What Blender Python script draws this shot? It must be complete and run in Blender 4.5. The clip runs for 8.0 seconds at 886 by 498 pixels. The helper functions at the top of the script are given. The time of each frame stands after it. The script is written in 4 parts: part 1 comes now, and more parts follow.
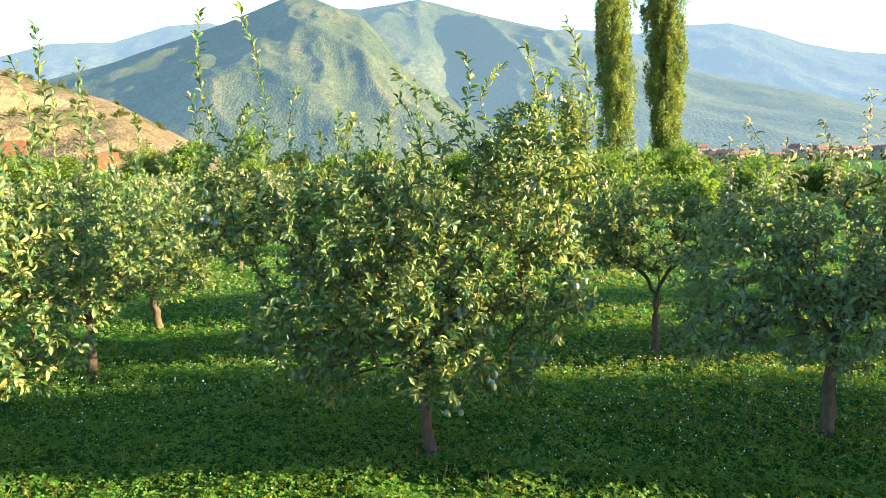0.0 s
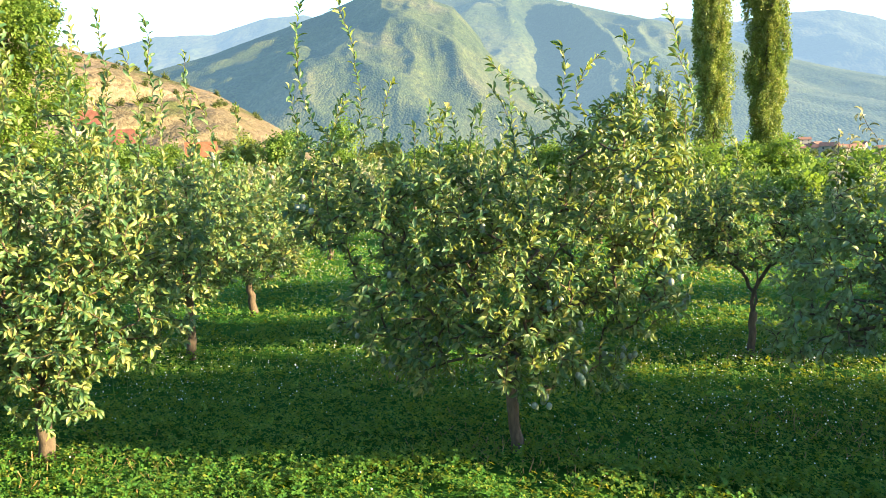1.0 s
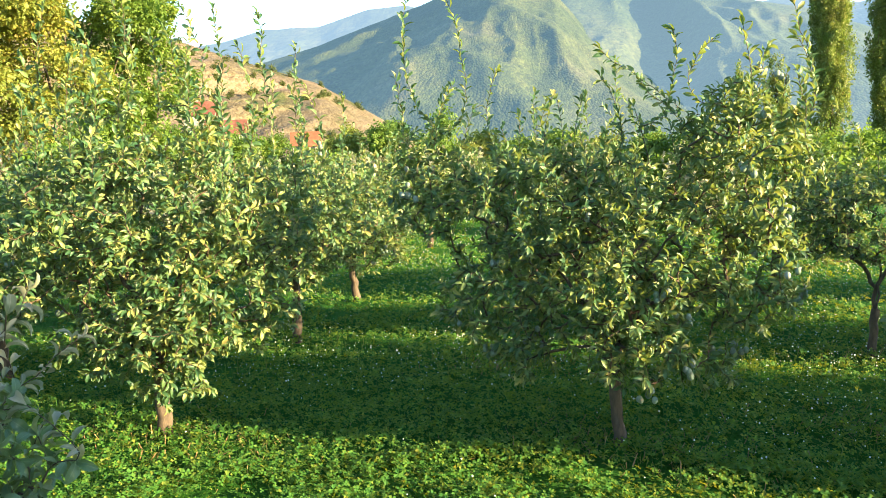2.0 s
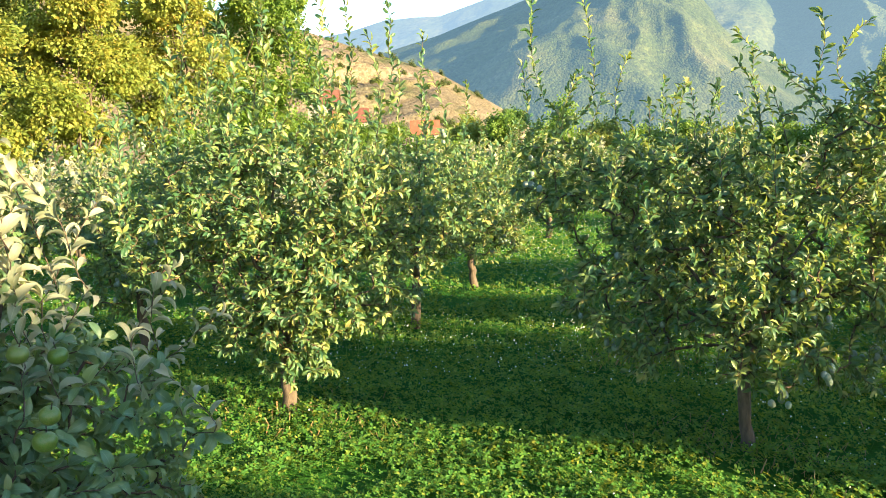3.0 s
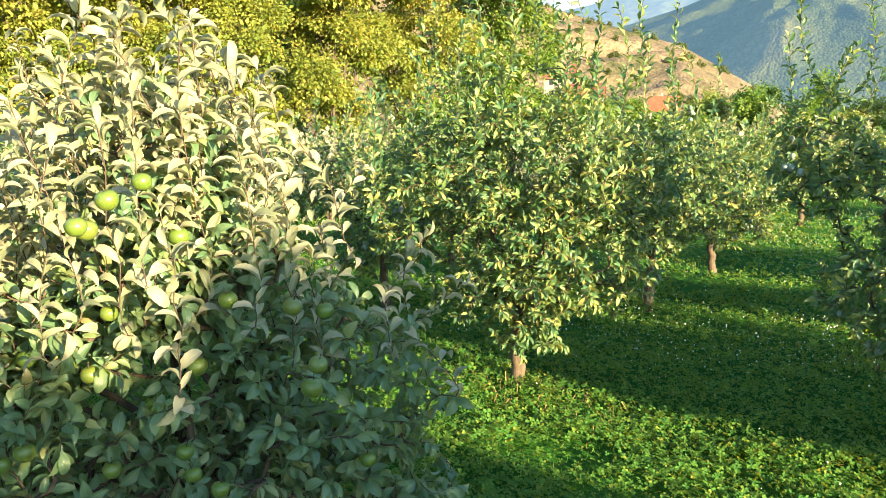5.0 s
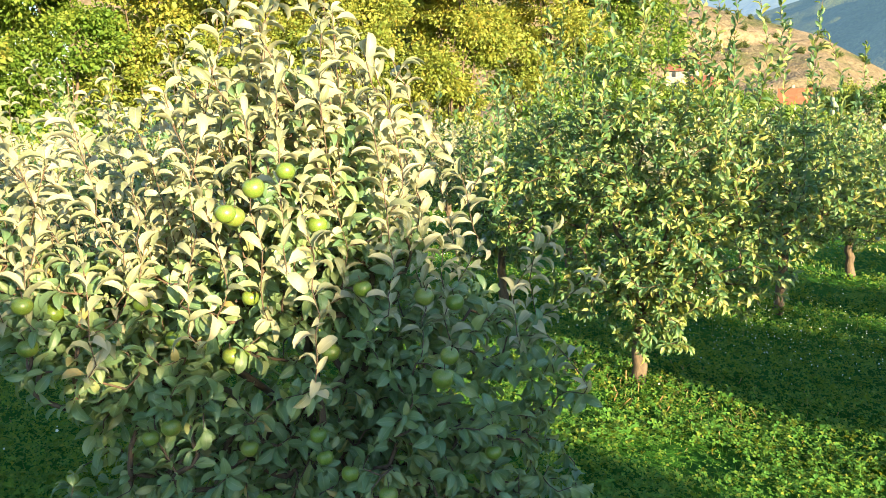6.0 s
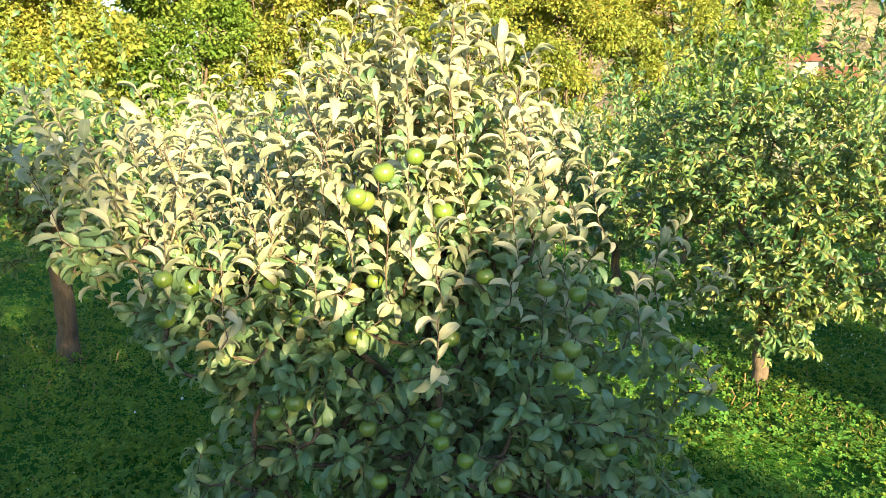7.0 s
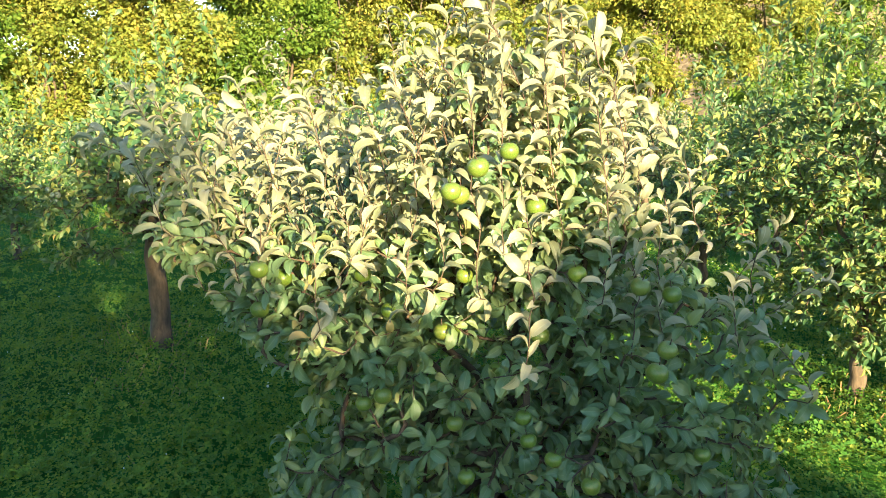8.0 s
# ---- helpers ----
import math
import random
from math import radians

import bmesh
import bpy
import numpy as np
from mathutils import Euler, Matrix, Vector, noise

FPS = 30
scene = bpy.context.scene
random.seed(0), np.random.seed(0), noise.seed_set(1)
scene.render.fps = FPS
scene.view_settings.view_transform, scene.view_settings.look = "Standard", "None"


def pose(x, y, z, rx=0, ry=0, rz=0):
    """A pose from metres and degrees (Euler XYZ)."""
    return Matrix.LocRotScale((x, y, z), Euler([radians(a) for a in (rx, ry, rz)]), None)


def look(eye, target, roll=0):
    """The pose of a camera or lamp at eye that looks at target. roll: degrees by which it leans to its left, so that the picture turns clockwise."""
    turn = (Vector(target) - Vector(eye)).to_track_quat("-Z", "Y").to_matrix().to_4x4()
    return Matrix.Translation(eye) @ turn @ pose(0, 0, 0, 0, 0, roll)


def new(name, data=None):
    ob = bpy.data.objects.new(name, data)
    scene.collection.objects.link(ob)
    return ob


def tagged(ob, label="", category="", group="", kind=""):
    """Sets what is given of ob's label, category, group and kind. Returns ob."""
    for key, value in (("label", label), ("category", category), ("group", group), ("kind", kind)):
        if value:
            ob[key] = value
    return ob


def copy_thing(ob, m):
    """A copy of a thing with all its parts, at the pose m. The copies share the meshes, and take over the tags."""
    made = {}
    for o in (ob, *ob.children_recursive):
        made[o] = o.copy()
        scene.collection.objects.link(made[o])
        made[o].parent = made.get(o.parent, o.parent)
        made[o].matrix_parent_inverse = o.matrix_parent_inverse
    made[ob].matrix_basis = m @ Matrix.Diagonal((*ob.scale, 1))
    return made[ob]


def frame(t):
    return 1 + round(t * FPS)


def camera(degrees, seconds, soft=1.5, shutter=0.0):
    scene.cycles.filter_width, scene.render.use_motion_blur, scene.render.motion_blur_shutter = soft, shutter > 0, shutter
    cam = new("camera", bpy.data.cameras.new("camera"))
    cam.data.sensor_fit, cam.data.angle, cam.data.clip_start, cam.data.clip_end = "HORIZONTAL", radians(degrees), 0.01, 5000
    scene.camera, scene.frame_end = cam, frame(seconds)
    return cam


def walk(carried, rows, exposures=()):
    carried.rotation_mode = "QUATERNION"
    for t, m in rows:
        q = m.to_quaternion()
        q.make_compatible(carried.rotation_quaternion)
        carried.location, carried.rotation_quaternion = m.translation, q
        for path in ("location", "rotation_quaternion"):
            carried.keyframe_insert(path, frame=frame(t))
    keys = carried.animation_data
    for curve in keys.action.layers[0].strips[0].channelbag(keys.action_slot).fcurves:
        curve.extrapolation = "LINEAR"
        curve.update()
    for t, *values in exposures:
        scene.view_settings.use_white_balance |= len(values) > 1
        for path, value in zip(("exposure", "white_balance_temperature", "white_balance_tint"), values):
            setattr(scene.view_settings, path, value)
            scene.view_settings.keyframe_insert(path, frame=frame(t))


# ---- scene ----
cam = camera(57.9, 8.0, soft=0.65)
PATH = [
    (0, (0.018, 0.219, 1.947), (-0.143, 2.194, 1.68), -2.4),
    (0.5, (0.007, 0.216, 1.948), (-0.245, 2.182, 1.676), -2.1),
    (1, (-0.007, 0.223, 1.947), (-0.382, 2.167, 1.666), -2.1),
    (1.5, (-0.015, 0.221, 1.944), (-0.498, 2.14, 1.654), -2.3),
    (3, (-0.085, 0.23, 1.941), (-0.962, 2.0, 1.627), -2.1),
    (3.5, (-0.085, 0.223, 1.942), (-1.069, 1.934, 1.618), -1.9),
    (4, (-0.101, 0.221, 1.944), (-1.215, 1.848, 1.606), -1.8),
    (4.5, (-0.12, 0.215, 1.945), (-1.349, 1.754, 1.595), -1.5),
    (6, (-0.193, 0.18, 1.939), (-1.72, 1.419, 1.574), -1.6),
    (6.5, (-0.212, 0.171, 1.938), (-1.819, 1.3, 1.562), -1.3),
    (7, (-0.233, 0.155, 1.936), (-1.911, 1.173, 1.549), -0.9),
    (7.5, (-0.247, 0.138, 1.934), (-1.983, 1.052, 1.541), -0.9),
    (8, (-0.26, 0.129, 1.933), (-2.028, 0.976, 1.539), -0.9),
]
walk(cam, [(t, look(eye, target, roll)) for t, eye, target, roll in PATH])

# ---- light ----
SUN_ELEVATION, SUN_AZIMUTH = 12.5, -6.0      # degrees; azimuth counted from +x towards +y
world = bpy.data.worlds.new("sky")
scene.world = world
world.use_nodes = True
wn = world.node_tree.nodes
sky = wn.new("ShaderNodeTexSky")
sky.sky_type = 'NISHITA'
sky.sun_disc = False
sky.sun_elevation = radians(SUN_ELEVATION)
sky.sun_rotation = radians(90 - SUN_AZIMUTH)
sky.air_density, sky.dust_density, sky.ozone_density = 1.0, 0.25, 2.2
wn["Background"].inputs["Strength"].default_value = 0.098
world.node_tree.links.new(sky.outputs["Color"], wn["Background"].inputs["Color"])

sun_data = bpy.data.lights.new("sun", 'SUN')
sun_data.energy, sun_data.angle, sun_data.color = 5.0, radians(0.55), (1.0, 0.755, 0.41)
sun_lamp = new("sun", sun_data)
_e, _a = radians(SUN_ELEVATION), radians(SUN_AZIMUTH)
TO_SUN = Vector((math.cos(_e) * math.cos(_a), math.cos(_e) * math.sin(_a), math.sin(_e)))
sun_lamp.matrix_world = look(TO_SUN * 60, (0, 0, 0))
scene.view_settings.exposure = 2.60


# ---- materials ----
def material(name):
    m = bpy.data.materials.new(name)
    m.use_nodes = True
    nt = m.node_tree
    return m, nt.nodes, nt.links, nt.nodes["Principled BSDF"]


def ramp_node(nodes, stops):
    r = nodes.new("ShaderNodeValToRGB")
    while len(r.color_ramp.elements) < len(stops):
        r.color_ramp.elements.new(0.5)
    for el, (at, col) in zip(r.color_ramp.elements, stops):
        el.position, el.color = at, (*col, 1)
    return r


def noise_node(nodes, links, scale, detail=4.0, rough=0.6, coord="Object", stretch=None):
    n = nodes.new("ShaderNodeTexNoise")
    n.inputs["Scale"].default_value, n.inputs["Detail"].default_value, n.inputs["Roughness"].default_value = scale, detail, rough
    tc = nodes.new("ShaderNodeTexCoord")
    if stretch:
        mp = nodes.new("ShaderNodeMapping")
        mp.inputs["Scale"].default_value = stretch
        links.new(tc.outputs[coord], mp.inputs["Vector"])
        links.new(mp.outputs["Vector"], n.inputs["Vector"])
    else:
        links.new(tc.outputs[coord], n.inputs["Vector"])
    return n


def bump_node(nodes, links, src, target, strength, distance):
    b = nodes.new("ShaderNodeBump")
    b.inputs["Strength"].default_value, b.inputs["Distance"].default_value = strength, distance
    links.new(src, b.inputs["Height"])
    links.new(b.outputs["Normal"], target.inputs["Normal"])


def mix_color(nodes, links, fac, a, b, blend='MIX'):
    m = nodes.new("ShaderNodeMix")
    m.data_type, m.blend_type = 'RGBA', blend
    for sock, v in ((m.inputs[0], fac), (m.inputs[6], a), (m.inputs[7], b)):
        if isinstance(v, bpy.types.NodeSocket):
            links.new(v, sock)
        elif isinstance(v, (int, float)):
            sock.default_value = v
        else:
            sock.default_value = (*v, 1)
    return m.outputs[2]


def leaf_material(name, stops, rough=0.45, through_light=0.3, through_color=(0.25, 0.40, 0.04), rib=(0.22, 0.28, 0.12), spec=0.5, veins=True, fuzz=0.0, patch=None):
    m, nodes, links, bsdf = material(name)
    geo, info = nodes.new("ShaderNodeNewGeometry"), nodes.new("ShaderNodeObjectInfo")
    add = nodes.new("ShaderNodeMath")
    add.operation = 'ADD'
    links.new(geo.outputs["Random Per Island"], add.inputs[0])
    links.new(info.outputs["Random"], add.inputs[1])
    fr = nodes.new("ShaderNodeMath")
    fr.operation = 'FRACT'
    links.new(add.outputs[0], fr.inputs[0])
    col = ramp_node(nodes, stops)
    links.new(fr.outputs[0], col.inputs[0])
    n = noise_node(nodes, links, 60.0, 3.0)
    col2 = mix_color(nodes, links, n.outputs["Fac"], col.outputs["Color"], (0.5, 0.5, 0.5), 'OVERLAY')
    out = col2
    if patch:
        big = noise_node(nodes, links, patch, 3.0, 0.6)
        tone = ramp_node(nodes, [(0.36, (0.66, 0.80, 0.62)), (0.5, (0.95, 1.0, 0.9)), (0.64, (1.3, 1.12, 1.0))])
        links.new(big.outputs["Fac"], tone.inputs[0])
        out = mix_color(nodes, links, 1.0, col2, tone.outputs["Color"], 'MULTIPLY')
    if veins:
        uv = nodes.new("ShaderNodeUVMap")
        sep = nodes.new("ShaderNodeSeparateXYZ")
        links.new(uv.outputs["UV"], sep.inputs[0])
        off = nodes.new("ShaderNodeMath")
        off.operation = 'SUBTRACT'
        off.inputs[1].default_value = 0.5
        links.new(sep.outputs[0], off.inputs[0])
        ab = nodes.new("ShaderNodeMath")
        ab.operation = 'ABSOLUTE'
        links.new(off.outputs[0], ab.inputs[0])
        ribm = nodes.new("ShaderNodeMapRange")
        ribm.inputs[1].default_value, ribm.inputs[2].default_value, ribm.inputs[3].default_value, ribm.inputs[4].default_value = 0.015, 0.05, 0.45, 0.0
        links.new(ab.outputs[0], ribm.inputs[0])
        out = mix_color(nodes, links, ribm.outputs[0], col2, rib)
        # side veins run up and out from the midrib
        v = nodes.new("ShaderNodeMath")
        v.operation = 'SUBTRACT'
        links.new(sep.outputs[1], v.inputs[0])
        links.new(ab.outputs[0], v.inputs[1])
        s = nodes.new("ShaderNodeMath")
        s.operation = 'MULTIPLY'
        s.inputs[1].default_value = 55.0
        links.new(v.outputs[0], s.inputs[0])
        sn = nodes.new("ShaderNodeMath")
        sn.operation = 'SINE'
        links.new(s.outputs[0], sn.inputs[0])
        bump_node(nodes, links, sn.outputs[0], bsdf, 0.18, 0.001)
    links.new(out, bsdf.inputs["Base Color"])
    bsdf.inputs["Roughness"].default_value = rough
    bsdf.inputs["Specular IOR Level"].default_value = spec
    if fuzz:
        bsdf.inputs["Sheen Weight"].default_value = fuzz
        bsdf.inputs["Sheen Roughness"].default_value = 0.5
    tr = nodes.new("ShaderNodeBsdfTranslucent")
    tcol = mix_color(nodes, links, 0.6, out, through_color)
    links.new(tcol, tr.inputs["Color"])
    mx = nodes.new("ShaderNodeMixShader")
    mx.inputs[0].default_value = through_light
    links.new(bsdf.outputs[0], mx.inputs[1])
    links.new(tr.outputs[0], mx.inputs[2])
    links.new(mx.outputs[0], nodes["Material Output"].inputs["Surface"])
    return m


def bark_material(name, dark, light, scale=30.0):
    m, nodes, links, bsdf = material(name)
    n = noise_node(nodes, links, scale, 6.0, 0.7, stretch=(1, 1, 0.25))
    w = noise_node(nodes, links, scale * 0.25, 3.0, 0.6)
    r = ramp_node(nodes, [(0.3, dark), (0.55, tuple((a + b) / 2 for a, b in zip(dark, light))), (0.75, light)])
    links.new(n.outputs["Fac"], r.inputs[0])
    c = mix_color(nodes, links, w.outputs["Fac"], r.outputs["Color"], (0.5, 0.47, 0.42), 'OVERLAY')
    links.new(c, bsdf.inputs["Base Color"])
    bsdf.inputs["Roughness"].default_value = 0.88
    bump_node(nodes, links, n.outputs["Fac"], bsdf, 0.9, 0.006)
    return m


def mottled(name, stops, scale, rough=0.8, bump=0.3, distance=0.01, detail=5.0, second=None, haze=None):
    """A surface whose colour wanders over a ramp at one scale and lightens and darkens at a second."""
    m, nodes, links, bsdf = material(name)
    n = noise_node(nodes, links, scale, detail, 0.65)
    r = ramp_node(nodes, stops)
    links.new(n.outputs["Fac"], r.inputs[0])
    w = noise_node(nodes, links, second or scale * 7, 4.0, 0.6)
    c = mix_color(nodes, links, 0.55, r.outputs["Color"], w.outputs["Fac"], 'OVERLAY')
    links.new(c, bsdf.inputs["Base Color"])
    bsdf.inputs["Roughness"].default_value = rough
    bsdf.inputs["Specular IOR Level"].default_value = 0.25
    if bump:
        bump_node(nodes, links, w.outputs["Fac"], bsdf, bump, distance)
    if haze:
        bsdf.inputs["Emission Color"].default_value = (*haze[0], 1)
        bsdf.inputs["Emission Strength"].default_value = haze[1]
    return m


PLUM_LEAF = leaf_material("plum leaf", [(0.0, (0.028, 0.084, 0.040)), (0.4, (0.050, 0.125, 0.050)), (0.65, (0.115, 0.190, 0.062)), (0.9, (0.24, 0.28, 0.09)), (1.0, (0.34, 0.30, 0.10))], rough=0.40, through_light=0.30, spec=0.42, through_color=(0.42, 0.50, 0.06), rib=(0.15, 0.23, 0.09))
APPLE_LEAF = leaf_material("apple leaf", [(0.0, (0.074, 0.155, 0.085)), (0.5, (0.115, 0.205, 0.105)), (0.85, (0.165, 0.24, 0.105)), (0.98, (0.23, 0.27, 0.12)), (1.0, (0.36, 0.28, 0.12))], rough=0.38, through_light=0.36, through_color=(0.44, 0.52, 0.07), spec=0.5, fuzz=0.04, rib=(0.28, 0.35, 0.19))
# pale from wool; also paints sunlight onto the crown's top and far rows
APPLE_YOUNG_SUNLIT = leaf_material("woolly young and sun-paled apple leaf", [(0.0, (0.15, 0.185, 0.105)), (0.4, (0.23, 0.255, 0.155)), (0.85, (0.34, 0.34, 0.225)), (1.0, (0.42, 0.39, 0.26))], rough=0.5, through_light=0.34, through_color=(0.58, 0.55, 0.20), spec=0.4, fuzz=0.12, rib=(0.42, 0.42, 0.30))
BELT_LEAF = leaf_material("belt leaf", [(0.0, (0.135, 0.190, 0.042)), (0.6, (0.195, 0.235, 0.052)), (0.92, (0.27, 0.265, 0.062)), (1.0, (0.38, 0.27, 0.07))], rough=0.6, through_light=0.42, through_color=(0.52, 0.52, 0.07), veins=False, patch=0.35, spec=0.3)
WALNUT_LEAF = leaf_material("walnut leaf", [(0.0, (0.080, 0.150, 0.026)), (0.6, (0.115, 0.185, 0.032)), (1.0, (0.17, 0.225, 0.042))], rough=0.55, through_light=0.38, veins=False, patch=0.4, spec=0.3)
POPLAR_LEAF = leaf_material("poplar leaf", [(0.0, (0.10, 0.14, 0.04)), (0.6, (0.175, 0.21, 0.06)), (1.0, (0.27, 0.27, 0.08))], rough=0.5, through_light=0.34, veins=False, patch=0.5, spec=0.3)
CLOVER_LEAF = leaf_material("clover leaf", [(0.0, (0.040, 0.145, 0.030)), (0.5, (0.062, 0.180, 0.032)), (0.85, (0.105, 0.205, 0.032)), (1.0, (0.20, 0.23, 0.04))], rough=0.6, through_light=0.36, through_color=(0.60, 0.54, 0.005), veins=False, spec=0.13)
SCRUB_LEAF = leaf_material("scrub leaf", [(0.0, (0.045, 0.065, 0.022)), (0.6, (0.070, 0.090, 0.030)), (1.0, (0.11, 0.12, 0.045))], rough=0.6, through_light=0.25, veins=False, spec=0.25)
GRASS_BLADE = leaf_material("grass blade", [(0.0, (0.03, 0.10, 0.012)), (0.7, (0.06, 0.16, 0.02)), (1.0, (0.2, 0.2, 0.06))], rough=0.5, through_light=0.3, veins=False, spec=0.35)
BARK = bark_material("grey plum bark", (0.034, 0.027, 0.020), (0.145, 0.112, 0.080))
LIMB = bark_material("dark limb bark", (0.035, 0.028, 0.022), (0.12, 0.095, 0.07))
TWIG = bark_material("brown twig bark", (0.045, 0.032, 0.022), (0.13, 0.088, 0.06), 60.0)
PETAL = mottled("clover flower", [(0.3, (0.62, 0.62, 0.52)), (0.7, (0.8, 0.8, 0.74))], 90.0, 0.7, 0.0)


def fruit_material(name, stops, rough, scale=18.0, spots=None):
    m, nodes, links, bsdf = material(name)
    n = noise_node(nodes, links, scale, 4.0)
    r = ramp_node(nodes, stops)
    info = nodes.new("ShaderNodeObjectInfo")
    mid = nodes.new("ShaderNodeMath")
    mid.operation = 'MULTIPLY_ADD'
    mid.inputs[1].default_value, mid.inputs[2].default_value = 0.3, -0.15
    links.new(info.outputs["Random"], mid.inputs[0])
    add = nodes.new("ShaderNodeMath")
    links.new(n.outputs["Fac"], add.inputs[0])
    links.new(mid.outputs[0], add.inputs[1])
    links.new(add.outputs[0], r.inputs[0])
    v = nodes.new("ShaderNodeTexVoronoi")
    v.inputs["Scale"].default_value = 160.0
    tc = nodes.new("ShaderNodeTexCoord")
    links.new(tc.outputs["Object"], v.inputs["Vector"])
    dots = nodes.new("ShaderNodeMapRange")
    dots.inputs[1].default_value, dots.inputs[2].default_value, dots.inputs[3].default_value, dots.inputs[4].default_value = 0.08, 0.2, 0.5, 0.0
    links.new(v.outputs["Distance"], dots.inputs[0])
    c = mix_color(nodes, links, dots.outputs[0], r.outputs["Color"], spots or (0.30, 0.34, 0.14))
    links.new(c, bsdf.inputs["Base Color"])
    bsdf.inputs["Roughness"].default_value = rough
    bsdf.inputs["Subsurface Weight"].default_value = 0.05
    return m


APPLE_SKIN = fruit_material("green apple skin", [(0.25, (0.062, 0.115, 0.014)), (0.55, (0.095, 0.155, 0.022)), (0.8, (0.16, 0.16, 0.04))], 0.36)
PLUM_SKIN = fruit_material("bloomy plum skin", [(0.3, (0.11, 0.17, 0.10)), (0.55, (0.18, 0.23, 0.17)), (0.8, (0.22, 0.24, 0.25))], 0.6, spots=(0.22, 0.27, 0.23))


# ---- mesh tools ----
def mesh_of(name, V, F, mat, uv=None, smooth=True):
    """A mesh from arrays: V (n, 3), F (m, k) corner indices, uv (n, 2) by vertex."""
    me = bpy.data.meshes.new(name)
    V, F = np.asarray(V, np.float32), np.asarray(F, np.int32)
    n, k = F.shape
    me.vertices.add(len(V))
    me.vertices.foreach_set("co", V.ravel())
    me.loops.add(n * k)
    me.loops.foreach_set("vertex_index", F.ravel())
    me.polygons.add(n)
    me.polygons.foreach_set("loop_start", np.arange(0, n * k, k, dtype=np.int32))
    me.polygons.foreach_set("loop_total", np.full(n, k, np.int32))
    me.polygons.foreach_set("use_smooth", np.full(n, smooth, bool))
    me.materials.append(mat)
    if uv is not None:
        me.uv_layers.new(name="UVMap").data.foreach_set("uv", np.asarray(uv, np.float32)[F.ravel()].ravel())
    me.update()
    me.validate()
    return me


def part(name, mesh, parent, label="", m=None):
    ob = new(name, mesh)
    ob.parent = parent
    if m is not None:
        ob.matrix_basis = m
    return tagged(ob, label) if label else ob


def unit(a):
    return a / np.maximum(np.linalg.norm(a, axis=-1, keepdims=True), 1e-9)


def leaf_shape(rows, width, fold, curl, stalk=0.12, wave=0.0):
    """A leaf of length 1 that sets out along +y, three points across, folded along the midrib and curling down by curl degrees; its stalk first."""
    V, UV = [], []
    y, z, step = stalk, 0.0, (1 - stalk) / (rows - 1)
    for i in range(rows):
        v = i / (rows - 1)
        w = width * 0.5 * (math.sin(math.pi * min(1, v ** 0.85 * 0.96 + 0.03)) ** (0.62 + 0.45 * v))
        turn_down = radians(curl) * v
        ny, nz = math.sin(turn_down), math.cos(turn_down)
        for side in (-1, 0, 1):
            lift = abs(side) * (fold * w + wave * math.sin(v * 9 + side))
            V.append((side * w * (1 - 0.3 * fold), y + ny * lift, z + nz * lift))
            UV.append((0.5 + 0.5 * side, v))
        y += step * math.cos(turn_down)
        z -= step * math.sin(turn_down)
    F = []
    for i in range(rows - 1):
        a = 3 * i
        F += [(a, a + 1, a + 4, a + 3), (a + 1, a + 2, a + 5, a + 4)]
    n = len(V)
    V += [(-0.012, 0, 0), (0.012, 0, 0)]
    UV += [(0.5, 0), (0.5, 0)]
    F.append((n, n + 1, 2, 0))
    return np.array(V), np.array(F), np.array(UV)


def sprig_shape(pairs, length_ratio, width):
    """A compound leaf: leaflets in pairs along a drooping stalk, one at the tip."""
    V, F, UV = [], [], []
    for i in range(pairs * 2 + 1):
        y = 0.15 + 0.75 * (i // 2) / pairs
        side = 0 if i == pairs * 2 else (-1 if i % 2 else 1)
        d = np.array((side * 0.9, 0.45 if side else 1.0, -0.25 - 0.12 * (i % 3)))
        d = d / np.linalg.norm(d)
        p = np.array((0.0, y, -0.25 * y * y))
        q = np.cross(d, (0, 0.2, 1.0))
        q = q / np.linalg.norm(q)
        n = len(V)
        V += [tuple(p), tuple(p + d * length_ratio * 0.5 + q * width), tuple(p + d * length_ratio), tuple(p + d * length_ratio * 0.5 - q * width)]
        UV += [(0.5, 0), (1, 0.5), (0.5, 1), (0, 0.5)]
        F.append((n, n + 1, n + 2, n + 3))
    return np.array(V), np.array(F), np.array(UV)


def frames_of(D, U):
    """Turns (n, 3, 3) whose y runs along D and whose z is near U."""
    D = unit(D)
    X = unit(np.cross(D, U))
    return np.stack([X, D, np.cross(X, D)], -1)


def strewn(shape, P, R, S):
    V, F, UV = shape
    pts = np.einsum('nij,kj->nki', R, V) * S[:, None, None] + P[:, None, :]
    n = len(P)
    return pts.reshape(-1, 3), (F[None] + (np.arange(n) * len(V))[:, None, None]).reshape(-1, F.shape[1]), np.tile(UV, (n, 1))


def joined(lists):
    V, F, UV, n = [], [], [], 0
    for v, f, u in lists:
        V.append(v), F.append(f + n), UV.append(u)
        n += len(v)
    return np.concatenate(V), np.concatenate(F), np.concatenate(UV)


